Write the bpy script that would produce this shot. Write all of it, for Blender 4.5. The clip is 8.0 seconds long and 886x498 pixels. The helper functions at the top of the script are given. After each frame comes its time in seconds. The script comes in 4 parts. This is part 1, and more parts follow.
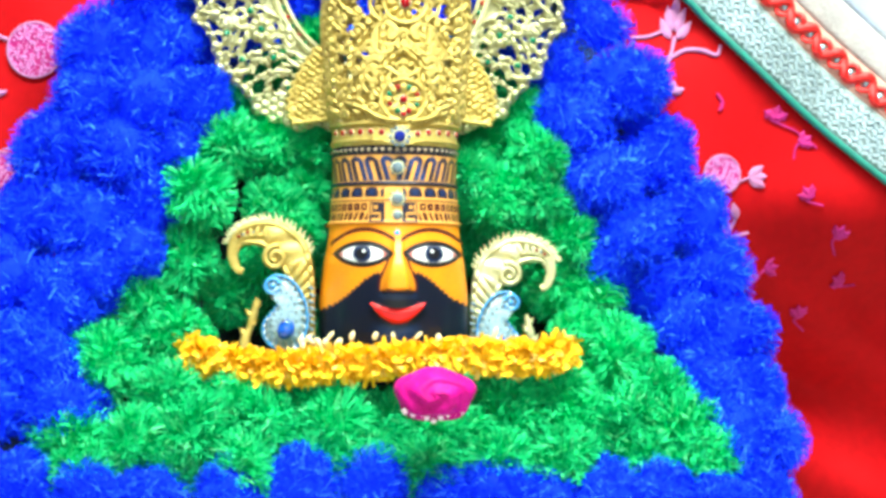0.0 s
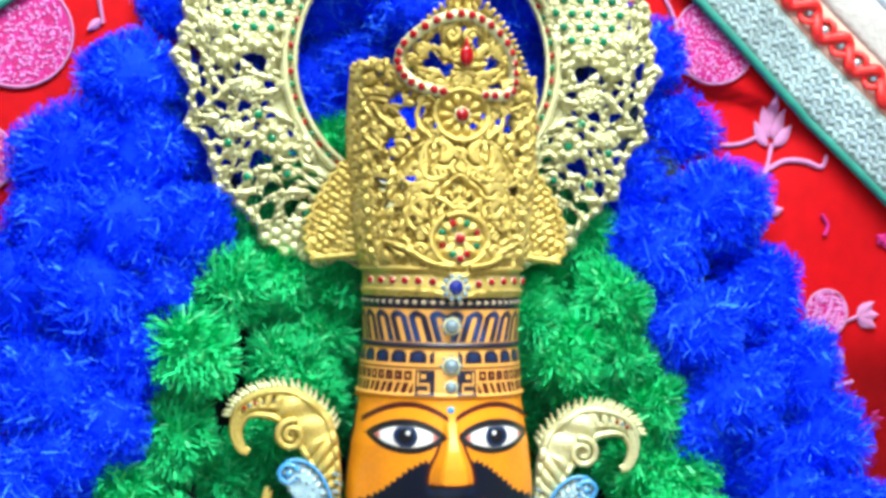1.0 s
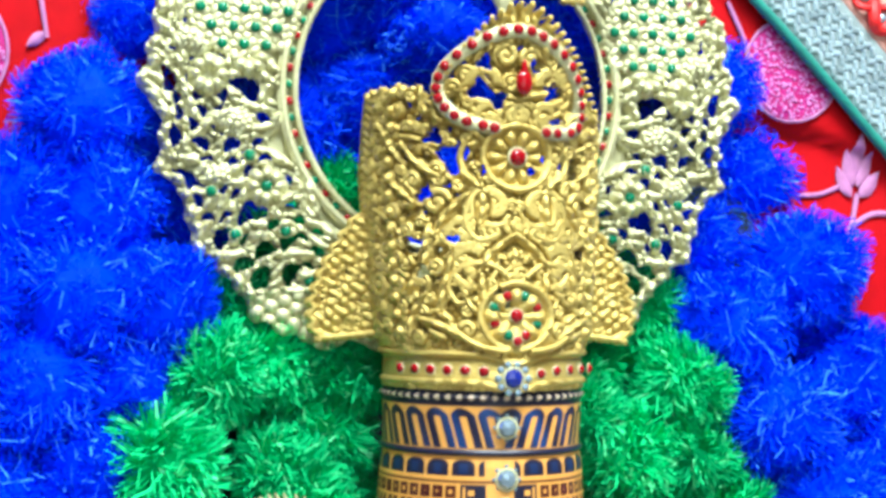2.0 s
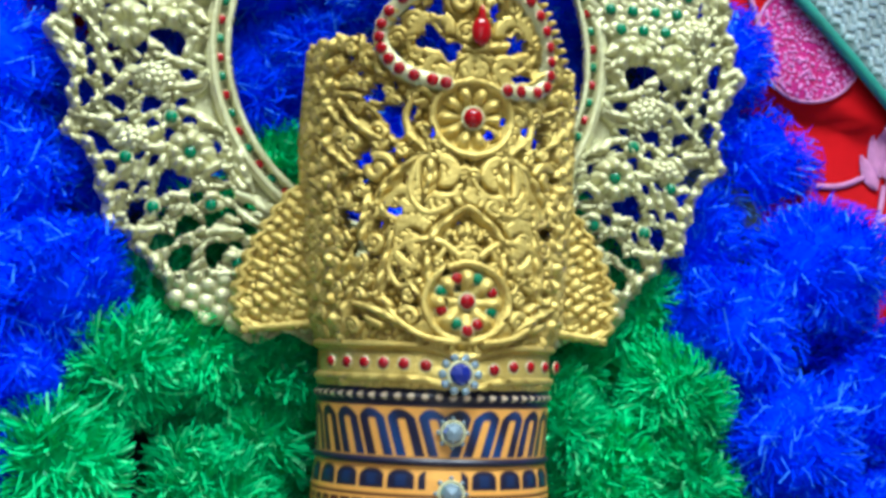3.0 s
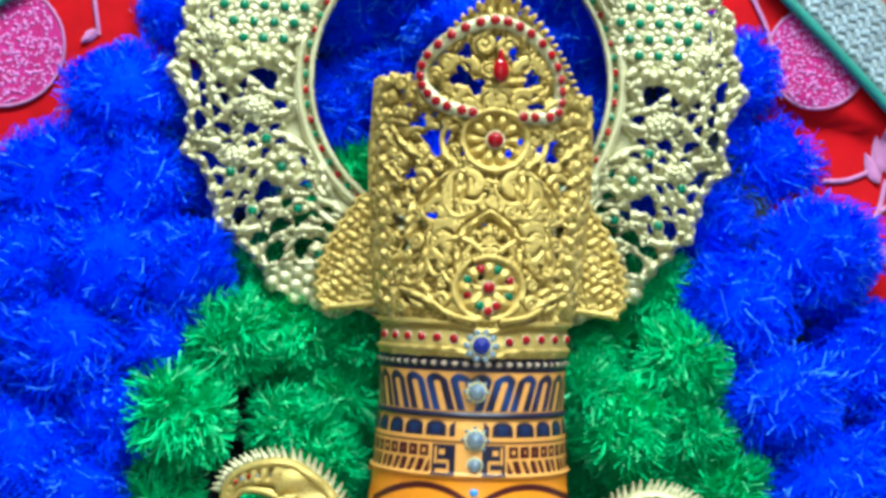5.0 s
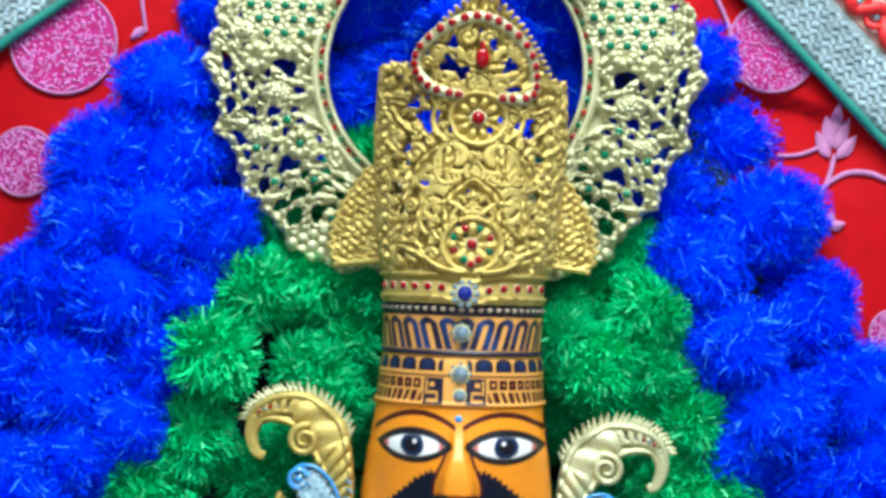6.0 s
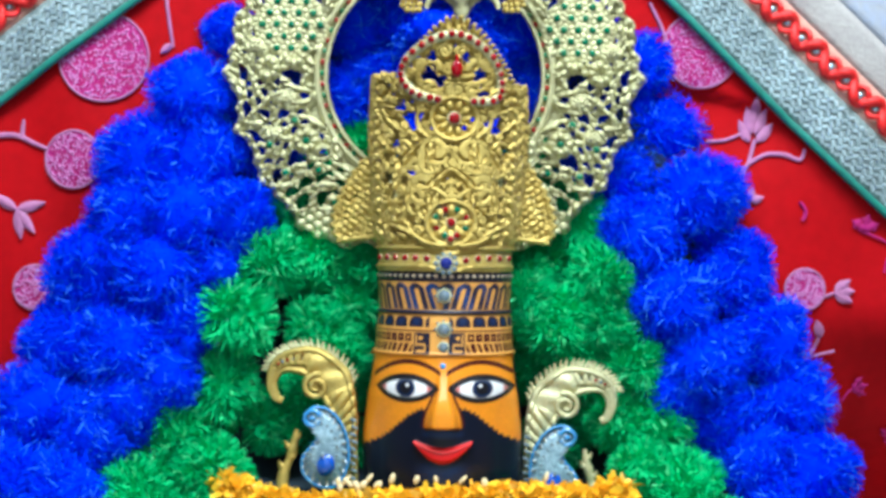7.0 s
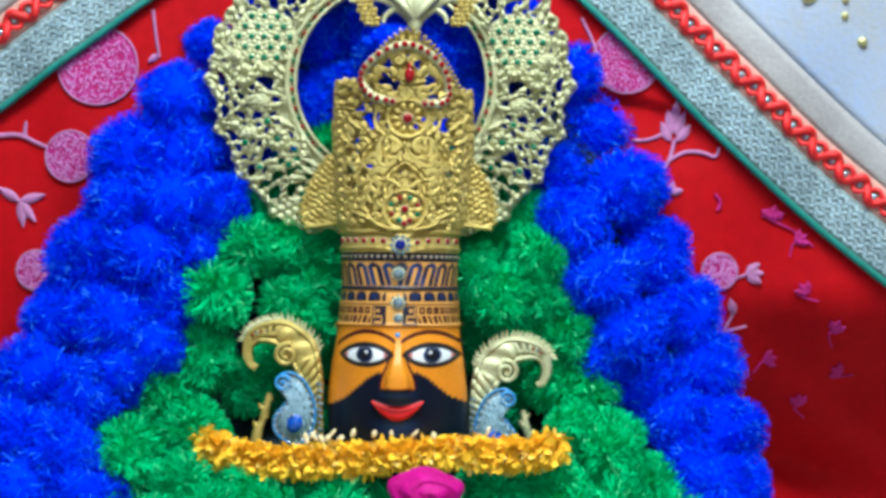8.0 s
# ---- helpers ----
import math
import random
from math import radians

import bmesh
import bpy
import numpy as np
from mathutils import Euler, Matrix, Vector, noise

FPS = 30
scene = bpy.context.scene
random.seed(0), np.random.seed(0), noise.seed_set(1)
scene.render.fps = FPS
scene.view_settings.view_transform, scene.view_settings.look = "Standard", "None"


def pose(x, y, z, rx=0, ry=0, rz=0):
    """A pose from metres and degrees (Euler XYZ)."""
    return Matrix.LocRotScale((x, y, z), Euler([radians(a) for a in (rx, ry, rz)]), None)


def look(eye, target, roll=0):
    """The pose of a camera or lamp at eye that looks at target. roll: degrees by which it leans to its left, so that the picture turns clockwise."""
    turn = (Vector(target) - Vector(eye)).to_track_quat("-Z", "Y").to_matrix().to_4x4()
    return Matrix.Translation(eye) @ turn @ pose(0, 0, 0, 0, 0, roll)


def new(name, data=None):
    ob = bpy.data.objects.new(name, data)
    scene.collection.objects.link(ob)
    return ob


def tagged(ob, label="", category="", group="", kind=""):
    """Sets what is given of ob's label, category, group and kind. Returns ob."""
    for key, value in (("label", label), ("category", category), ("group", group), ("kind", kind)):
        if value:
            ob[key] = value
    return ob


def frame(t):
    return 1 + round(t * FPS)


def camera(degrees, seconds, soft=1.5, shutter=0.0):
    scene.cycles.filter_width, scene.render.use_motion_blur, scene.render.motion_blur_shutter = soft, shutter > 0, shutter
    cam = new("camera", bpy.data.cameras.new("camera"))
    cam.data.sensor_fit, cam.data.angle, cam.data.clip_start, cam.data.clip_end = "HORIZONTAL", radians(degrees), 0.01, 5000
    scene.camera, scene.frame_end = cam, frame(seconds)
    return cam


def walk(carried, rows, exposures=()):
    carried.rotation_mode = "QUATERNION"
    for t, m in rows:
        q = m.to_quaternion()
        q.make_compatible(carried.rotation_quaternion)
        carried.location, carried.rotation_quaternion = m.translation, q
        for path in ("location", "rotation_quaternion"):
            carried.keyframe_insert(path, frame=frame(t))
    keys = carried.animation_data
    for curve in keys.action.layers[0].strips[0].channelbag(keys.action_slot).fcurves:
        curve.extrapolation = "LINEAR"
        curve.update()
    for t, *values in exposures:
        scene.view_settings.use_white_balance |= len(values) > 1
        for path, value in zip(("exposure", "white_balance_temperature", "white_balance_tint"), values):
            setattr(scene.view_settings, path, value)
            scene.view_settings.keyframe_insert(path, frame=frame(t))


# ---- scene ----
cam = camera(32.5, 8.0, soft=3.5)
PATH = [
    (0, (0.0011, -0.9352, 1.0622), (0.0290, 0.0643, 1.0822), 0.24),
    (0.5, (-0.0406, -0.8345, 1.1242), (0.0019, 0.1645, 1.1415), 0.66),
    (1, (-0.0721, -0.7300, 1.1645), (0.0181, 0.2659, 1.1699), 0.84),
    (1.5, (-0.1155, -0.6343, 1.1757), (0.0318, 0.3547, 1.1873), 0.61),
    (1.7, (-0.1284, -0.6031, 1.1864), (0.0429, 0.3820, 1.2018), 0.76),
    (2.8, (-0.0799, -0.4889, 1.1514), (0.0601, 0.4979, 1.2326), 1.57),
    (3, (-0.0677, -0.4837, 1.1550), (0.0579, 0.5058, 1.2267), 1.88),
    (3.5, (-0.0371, -0.4793, 1.1518), (0.0527, 0.5153, 1.2031), 1.76),
    (4, (-0.0199, -0.5136, 1.1607), (0.0249, 0.4847, 1.1962), 1.39),
    (4.5, (-0.0097, -0.5640, 1.1767), (-0.0033, 0.4355, 1.2077), 1.34),
    (5, (-0.0032, -0.6142, 1.1697), (-0.0249, 0.3851, 1.2004), 1.92),
    (5.2, (0.0002, -0.6364, 1.1619), (-0.0326, 0.3624, 1.1973), 1.96),
    (6.3, (0.0471, -0.7586, 1.1485), (-0.0299, 0.2382, 1.1723), 1.83),
    (6.5, (0.0471, -0.7921, 1.1548), (-0.0279, 0.2050, 1.1683), 1.61),
    (7, (0.0500, -0.8734, 1.1535), (-0.0093, 0.1249, 1.1589), 0.77),
    (7.5, (0.0544, -0.9488, 1.1561), (0.0098, 0.0501, 1.1655), 0.03),
    (8, (0.0707, -0.9956, 1.1264), (0.0280, 0.0033, 1.1477), 0.66),
]
EXPOSURES = [(0.0, 0.10, 6700, -5), (0.5, -0.26, 6600, 0), (1.0, -0.28, 6400, 2), (1.5, -0.16, 6200, 2), (3.0, -0.92, 5900, 2), (3.5, -1.02, 5900, 2), (4.0, -0.97, 5900, 2),
             (5.0, -0.74, 5900, 2), (6.5, -0.78, 5900, 3), (7.0, -0.88, 5900, 3), (7.5, -0.98, 5850, 3), (8.0, -1.03, 5800, 1)]
walk(cam, [(t, look(eye, target, roll)) for t, eye, target, roll in PATH], EXPOSURES)

# ---------------------------------------------------------------- light
world = bpy.data.worlds.new("hall_daylight")
scene.world = world
world.use_nodes = True
sky = world.node_tree.nodes.new("ShaderNodeTexSky")
sky.sky_type, sky.sun_disc = "NISHITA", False
sky.sun_elevation, sky.sun_rotation = radians(48), radians(200)
background = world.node_tree.nodes["Background"]
background.inputs["Strength"].default_value = 0.1
world.node_tree.links.new(sky.outputs["Color"], background.inputs["Color"])


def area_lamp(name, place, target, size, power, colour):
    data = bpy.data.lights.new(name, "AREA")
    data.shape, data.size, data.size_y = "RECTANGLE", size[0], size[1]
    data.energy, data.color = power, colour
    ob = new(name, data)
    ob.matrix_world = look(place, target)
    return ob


# unseen soft lamp added overhead to light the idol; it has no fixture
area_lamp("added_overhead_light", (0.16, -0.62, 2.35), (0.03, 0.0, 1.15), (1.2, 0.30), 88, (0.97, 0.99, 0.97))
# unseen fill lamp added in front, just inside the room's opening
area_lamp("added_front_fill", (0.3, -2.55, 1.55), (0.0, 0.0, 1.2), (1.6, 1.9), 21, (0.95, 0.98, 1.0))

# ---------------------------------------------------------------- helpers
# Shapes are drawn in decimetres round the idol's turban jewel and laid into metres here.
LIFT = 1.0
BASE = {}


def to_world(p):
    return Vector((p[0] * 0.1, p[1] * 0.1, p[2] * 0.1 + LIFT))


def thing(name, base, label, category, group="", kind=""):
    ob = new(name)
    ob.empty_display_size = 0.01
    ob.location = to_world(base)
    BASE[ob] = np.array(base, float)
    return tagged(ob, label, category, group, kind)


def raw_mesh(name, verts, faces, material, smooth=True, colours=None):
    me = bpy.data.meshes.new(name)
    me.from_pydata(np.asarray(verts, float).tolist(), [], [tuple(int(i) for i in f) for f in faces])
    me.materials.append(material)
    if smooth:
        me.polygons.foreach_set("use_smooth", np.ones(len(me.polygons), bool))
    if colours is not None:
        attr = me.color_attributes.new("paint", "FLOAT_COLOR", "POINT")
        rgba = np.ones((len(verts), 4))
        rgba[:, :3] = colours
        attr.data.foreach_set("color", rgba.ravel())
    me.update()
    return me


def part(name, shape, material, parent, label="", smooth=True, colours=None):
    """One mesh object under a thing or a part. shape: (verts in decimetres, faces)."""
    verts, faces = shape
    base = BASE[parent]
    me = raw_mesh(name, (np.asarray(verts, float) - base) * 0.1, faces, material, smooth, colours)
    ob = new(name, me)
    ob.parent = parent
    BASE[ob] = base
    return tagged(ob, label)


def whole(name, shape, material, base, label, category, group="", kind="", smooth=True, colours=None):
    """A thing that is one mesh."""
    verts, faces = shape
    me = raw_mesh(name, (np.asarray(verts, float) - np.array(base)) * 0.1, faces, material, smooth, colours)
    ob = new(name, me)
    ob.location = to_world(base)
    BASE[ob] = np.array(base, float)
    return tagged(ob, label, category, group, kind)


def piece(name, me, parent, place, scale=1.0, turn=None, label=""):
    """A small part on a shared mesh, at a place in decimetres."""
    ob = new(name, me)
    ob.parent = parent
    at = (np.array(place, float) - BASE[parent]) * 0.1
    size = (scale, scale, scale) if isinstance(scale, (int, float)) else scale
    ob.matrix_local = Matrix.LocRotScale(Vector(at), turn or Euler((0, 0, 0)), Vector(size) * 0.1)
    return tagged(ob, label)


def join(*shapes):
    verts, faces, n = [], [], 0
    for v, f in shapes:
        v = np.asarray(v, float).reshape(-1, 3)
        verts.append(v)
        faces += [tuple(i + n for i in face) for face in f]
        n += len(v)
    return np.concatenate(verts), faces


def smoothstep(a, b, x):
    t = np.clip((x - a) / (b - a), 0, 1)
    return t * t * (3 - 2 * t)


def grid(X, Y, Z, keep=None):
    """A sheet over arrays of places; keep says which vertices stay. Also returns the kept indices."""
    n, m = X.shape
    ids = np.arange(n * m).reshape(n, m)
    quads = np.stack([ids[:-1, :-1], ids[:-1, 1:], ids[1:, 1:], ids[1:, :-1]], -1).reshape(-1, 4)
    verts = np.stack([X, Y, Z], -1).reshape(-1, 3)
    if keep is None:
        return (verts, quads.tolist()), np.arange(n * m)
    quads = quads[keep.ravel()[quads].all(1)]
    used = np.unique(quads)
    new_id = np.zeros(n * m, int)
    new_id[used] = np.arange(len(used))
    return (verts[used], new_id[quads].tolist()), used


def tube(points, radii, sides=8, flat=1.0, closed=False):
    """A swept tube; flat squeezes it along y."""
    pts = np.array(points, float)
    n = len(pts)
    rad = np.interp(np.linspace(0, 1, n), np.linspace(0, 1, len(radii)), radii)
    verts, faces = [], []
    for i in range(n):
        a = pts[(i + 1) % n if closed else min(i + 1, n - 1)] - pts[i - 1 if (closed or i) else 0]
        a = a / (np.linalg.norm(a) + 1e-9)
        side = np.cross(a, (0, 1, 0))
        side = side / (np.linalg.norm(side) + 1e-9)
        out = np.cross(side, a)
        for k in range(sides):
            w = 2 * math.pi * k / sides
            verts.append(pts[i] + rad[i] * (math.cos(w) * side + flat * math.sin(w) * out))
    for i in range(n if closed else n - 1):
        for k in range(sides):
            j = (i + 1) % n
            faces.append((i * sides + k, i * sides + (k + 1) % sides, j * sides + (k + 1) % sides, j * sides + k))
    if not closed:
        faces.append(tuple(range(sides)))
        faces.append(tuple(range((n - 1) * sides, n * sides))[::-1])
    return np.array(verts), faces


def curve(points, n, closed=False):
    """A smooth line through points."""
    p = np.array(points, float)
    k = len(p)
    out = []
    spans = k if closed else k - 1
    for s in np.linspace(0, spans, n, endpoint=not closed):
        i = min(int(s), spans - 1)
        t = s - i
        get = (lambda j: p[j % k]) if closed else (lambda j: p[min(max(j, 0), k - 1)])
        a, b, c, d = get(i - 1), get(i), get(i + 1), get(i + 2)
        out.append(0.5 * (2 * b + (c - a) * t + (2 * a - 5 * b + 4 * c - d) * t * t + (3 * b - a - 3 * c + d) * t ** 3))
    return np.array(out)


def dome_shape(sides=10, rings=3, height=0.6):
    verts, faces = [], []
    for r in range(rings):
        w = r / rings * math.pi / 2
        for k in range(sides):
            a = 2 * math.pi * k / sides
            verts.append((math.cos(a) * math.cos(w), -height * math.sin(w), math.sin(a) * math.cos(w)))
    verts.append((0, -height, 0))
    for r in range(rings - 1):
        for k in range(sides):
            faces.append((r * sides + k, r * sides + (k + 1) % sides, (r + 1) * sides + (k + 1) % sides, (r + 1) * sides + k))
    for k in range(sides):
        faces.append(((rings - 1) * sides + k, (rings - 1) * sides + (k + 1) % sides, rings * sides))
    return np.array(verts), faces


# ---------------------------------------------------------------- materials
def mat(name, colour, rough=0.6, metal=0.0, vary=0.25, grain=60.0, bump=0.15, attr=False, sheen=0.0, island=0.0, coat=0.0, spec=0.5, second=None, rare=None):
    """A procedural surface: colour varied at two scales, fine relief, gloss."""
    m = bpy.data.materials.new(name)
    m.use_nodes = True
    nt = m.node_tree
    b = nt.nodes["Principled BSDF"]
    b.inputs["Roughness"].default_value = rough
    b.inputs["Metallic"].default_value = metal
    b.inputs["Sheen Weight"].default_value = sheen
    b.inputs["Coat Weight"].default_value = coat
    b.inputs["Specular IOR Level"].default_value = spec
    co = nt.nodes.new("ShaderNodeTexCoord")
    big, small = nt.nodes.new("ShaderNodeTexNoise"), nt.nodes.new("ShaderNodeTexNoise")
    for node, scale in ((big, grain), (small, grain * 9)):
        node.inputs["Scale"].default_value = scale
        node.inputs["Detail"].default_value = 4
        nt.links.new(co.outputs["Object"], node.inputs["Vector"])
    add = nt.nodes.new("ShaderNodeMath")
    add.operation = "ADD"
    nt.links.new(big.outputs["Fac"], add.inputs[0])
    nt.links.new(small.outputs["Fac"], add.inputs[1])
    last = add
    if island:
        geo = nt.nodes.new("ShaderNodeNewGeometry")
        info = nt.nodes.new("ShaderNodeObjectInfo")
        mul = nt.nodes.new("ShaderNodeMath")
        mul.operation, mul.inputs[1].default_value = "MULTIPLY_ADD", island
        nt.links.new(geo.outputs["Random Per Island"], mul.inputs[0])
        nt.links.new(add.outputs[0], mul.inputs[2])
        mul2 = nt.nodes.new("ShaderNodeMath")
        mul2.operation, mul2.inputs[1].default_value = "MULTIPLY_ADD", island * 0.5
        nt.links.new(info.outputs["Random"], mul2.inputs[0])
        nt.links.new(mul.outputs[0], mul2.inputs[2])
        last = mul2
    span = nt.nodes.new("ShaderNodeMapRange")
    top = 1.4 + island * 1.2
    span.inputs["From Min"].default_value, span.inputs["From Max"].default_value = 0.6, top
    nt.links.new(last.outputs[0], span.inputs["Value"])
    if attr:
        src = nt.nodes.new("ShaderNodeVertexColor")
        src.layer_name = "paint"
        hsv = nt.nodes.new("ShaderNodeHueSaturation")
        val = nt.nodes.new("ShaderNodeMapRange")
        val.inputs["To Min"].default_value, val.inputs["To Max"].default_value = 1 - vary, 1 + vary
        nt.links.new(span.outputs["Result"], val.inputs["Value"])
        nt.links.new(src.outputs["Color"], hsv.inputs["Color"])
        nt.links.new(val.outputs["Result"], hsv.inputs["Value"])
        nt.links.new(hsv.outputs["Color"], b.inputs["Base Color"])
    else:
        mix = nt.nodes.new("ShaderNodeMix")
        mix.data_type = "RGBA"
        lo = second or [c * (1 - vary) for c in colour]
        hi = [min(1.0, c * (1 + vary)) for c in colour]
        mix.inputs["A"].default_value = (*lo, 1)
        mix.inputs["B"].default_value = (*hi, 1)
        nt.links.new(span.outputs["Result"], mix.inputs["Factor"])
        tint = mix.outputs["Result"]
        if rare:
            few = nt.nodes.new("ShaderNodeMapRange")
            few.inputs["From Min"].default_value, few.inputs["From Max"].default_value = 1 - rare[3], 1 - 0.4 * rare[3]
            nt.links.new(geo.outputs["Random Per Island"], few.inputs["Value"])
            pick = nt.nodes.new("ShaderNodeMix")
            pick.data_type = "RGBA"
            pick.inputs["B"].default_value = (*rare[:3], 1)
            nt.links.new(few.outputs["Result"], pick.inputs["Factor"])
            nt.links.new(tint, pick.inputs["A"])
            tint = pick.outputs["Result"]
        nt.links.new(tint, b.inputs["Base Color"])
    if bump:
        bm = nt.nodes.new("ShaderNodeBump")
        bm.inputs["Strength"].default_value, bm.inputs["Distance"].default_value = bump, 0.001
        nt.links.new(small.outputs["Fac"], bm.inputs["Height"])
        nt.links.new(bm.outputs["Normal"], b.inputs["Normal"])
    return m


GOLD = mat("antique_gold", (0.58, 0.47, 0.15), rough=0.52, metal=0.55, vary=0.14, grain=90, bump=0.4, second=(0.42, 0.29, 0.06))
PALE_GOLD = mat("pale_gold", (0.60, 0.61, 0.39), rough=0.52, metal=0.50, vary=0.12, grain=90, bump=0.4, second=(0.48, 0.45, 0.24))
KNOT_THREAD = mat("lilac_knot_thread", (0.50, 0.20, 0.45), rough=0.6, vary=0.3, grain=160, bump=0.3, island=0.8, second=(0.36, 0.07, 0.28))
BLUE_YARN = mat("blue_yarn", (0.004, 0.046, 0.94), rough=0.8, vary=0.3, grain=70, bump=0, island=1.4, spec=0.08, second=(0.0, 0.012, 0.80), rare=(0.06, 0.27, 0.94, 0.15))
GREEN_YARN = mat("green_yarn", (0.042, 0.60, 0.21), rough=0.75, vary=0.3, grain=120, bump=0, island=1.2, spec=0.10, second=(0.006, 0.24, 0.08), rare=(0.16, 0.78, 0.36, 0.12))
YELLOW_YARN = mat("yellow_petals", (0.97, 0.60, 0.04), rough=0.7, vary=0.10, grain=120, bump=0, island=0.8, spec=0.12, second=(0.97, 0.54, 0.03), rare=(0.95, 0.72, 0.20, 0.12))
WHITE_PETAL = mat("white_petals", (0.80, 0.66, 0.38), rough=0.6, vary=0.1)
PALE_PETAL = mat("pale_pink_petals", (0.80, 0.66, 0.74), rough=0.6, vary=0.1)
ROSE = mat("magenta_petals", (0.48, 0.001, 0.22), rough=0.6, vary=0.35, grain=70, spec=0.15, second=(0.26, 0.001, 0.08))
PAINT = mat("glossy_idol_paint", (1, 1, 1), rough=0.38, attr=True, vary=0.12, grain=50, bump=0.08, spec=0.3, coat=0.04)
RUBY = mat("ruby_glass", (0.28, 0.002, 0.006), rough=0.12, vary=0.3, bump=0, spec=0.3, coat=0.15, island=0.9, second=(0.10, 0.001, 0.004))
EMERALD = mat("emerald_glass", (0.006, 0.16, 0.07), rough=0.12, vary=0.3, bump=0, spec=0.3, coat=0.15, island=0.9, second=(0.002, 0.05, 0.03))
SAPPHIRE = mat("sapphire_glass", (0.01, 0.02, 0.22), rough=0.1, vary=0.3, bump=0, coat=0.6)
CRYSTAL = mat("crystal_glass", (0.42, 0.56, 0.68), rough=0.10, metal=0.6, vary=0.25, bump=0, coat=0.6, second=(0.14, 0.20, 0.24))
SKY_GLASS = mat("sky_blue_enamel", (0.05, 0.26, 0.60), rough=0.2, vary=0.25, bump=0, coat=0.5)
ROYAL_GLASS = mat("royal_blue_glass", (0.01, 0.09, 0.55), rough=0.12, vary=0.3, bump=0, coat=0.6)
RED_SILK = mat("red_silk", (0.40, 0.001, 0.005), rough=0.7, vary=0.18, grain=14, bump=0.2, spec=0.1)
PINK_THREAD = mat("pink_embroidery", (0.36, 0.015, 0.19), rough=0.6, vary=0.4, grain=160, bump=0.5, spec=0.2, second=(0.30, 0.006, 0.06))
LILAC_THREAD = mat("lilac_embroidery", (0.40, 0.15, 0.33), rough=0.6, vary=0.3, grain=160, bump=0.5)
TEAL_PIPING = mat("teal_piping", (0.010, 0.19, 0.15), rough=0.6, vary=0.3, grain=120, bump=0.4)
SILVER_THREAD = mat("silver_brocade", (0.48, 0.59, 0.64), rough=0.33, metal=0.6, vary=0.3, grain=80, bump=0.3, island=1.4, second=(0.24, 0.32, 0.36))
SILVER_GROUND = mat("grey_brocade_ground", (0.20, 0.26, 0.27), rough=0.6, vary=0.25, grain=80, bump=0.3)
CREAM_CLOTH = mat("cream_cloth", (0.34, 0.33, 0.33), rough=0.75, vary=0.25, grain=45, bump=0.6, second=(0.30, 0.28, 0.29))
PEACH_CLOTH = mat("peach_cloth", (0.58, 0.30, 0.25), rough=0.75, vary=0.2, grain=60, bump=0.4)
PALE_BLUE_CLOTH = mat("pale_blue_net", (0.27, 0.34, 0.52), rough=0.7, vary=0.15, grain=24, bump=0.6, second=(0.36, 0.37, 0.39))
RED_BRAID = mat("red_braid", (0.68, 0.01, 0.012), rough=0.5, vary=0.25, grain=120, bump=0.4)
OLIVE_BEAD = mat("olive_gold_bead", (0.55, 0.52, 0.24), rough=0.3, metal=0.5, vary=0.3)
DARK_CLOTH = mat("dark_backing_cloth", (0.012, 0.03, 0.05), rough=0.9, vary=0.3)
PLASTER = mat("ochre_plaster", (0.30, 0.26, 0.20), rough=0.85, vary=0.08, grain=4)
MARBLE = mat("grey_marble", (0.45, 0.44, 0.42), rough=0.25, vary=0.12, grain=3, bump=0.05)


# ---------------------------------------------------------------- room
def slab(lo, hi):
    (x0, y0, z0), (x1, y1, z1) = lo, hi
    v = [(x, y, z) for x in (x0, x1) for y in (y0, y1) for z in (z0, z1)]
    f = [(0, 1, 3, 2), (4, 6, 7, 5), (0, 4, 5, 1), (2, 3, 7, 6), (0, 2, 6, 4), (1, 5, 7, 3)]
    return np.array(v, float), f


def room_slab(name, lo, hi, material, label):
    whole(name, slab(lo, hi), material, lo, label, name.split("_")[0], kind="structure", smooth=False)


room_slab("floor", (-18, -30, -11), (18, 9, -10), MARBLE, "pale marble temple floor")
room_slab("ceiling", (-18, -30, 16.5), (18, 9, 17.5), PLASTER, "plain ochre plaster ceiling")
room_slab("wall_north", (-18, 8, -10), (18, 9, 16.5), PLASTER, "ochre plaster wall behind the drapery")
room_slab("wall_west", (-19, -30, -10), (-18, 9, 16.5), PLASTER, "plain ochre plaster side wall")
room_slab("wall_east", (18, -30, -10), (19, 9, 16.5), PLASTER, "plain ochre plaster side wall")
room_slab("wall_south", (-18, -30, -10), (-8, -29, 16.5), PLASTER, "ochre plaster wall beside the open doorway")
room_slab("wall_south_east", (12, -30, -10), (18, -29, 16.5), PLASTER, "ochre plaster wall beside the open doorway")
room_slab("wall_over_doorway", (-8, -30, 12), (12, -29, 16.5), PLASTER, "ochre plaster wall over the open doorway")


# ---------------------------------------------------------------- drapery
def cloth_y(x, z):
    """The hanging cloth, turned a little, with soft folds, a crease, and a hollow low on the right."""
    fold = 0.03 * np.sin(2.3 * x + 1.1 * z + 0.6) + 0.02 * np.sin(4.1 * x - 2.2 * z) + 0.010 * np.sin(9 * x + 3 * z)
    y = 0.93 + 0.085 * x + fold * smoothstep(1.2, 2.6, np.abs(x))
    crease = smoothstep(0.0, 0.05, (2.72 - 0.28 * (x - 1.3)) - z) * smoothstep(0.55, 0.1, (2.72 - 0.28 * (x - 1.3)) - z)
    y = y + 0.05 * crease * smoothstep(1.0, 1.3, x) * smoothstep(2.3, 1.8, x)
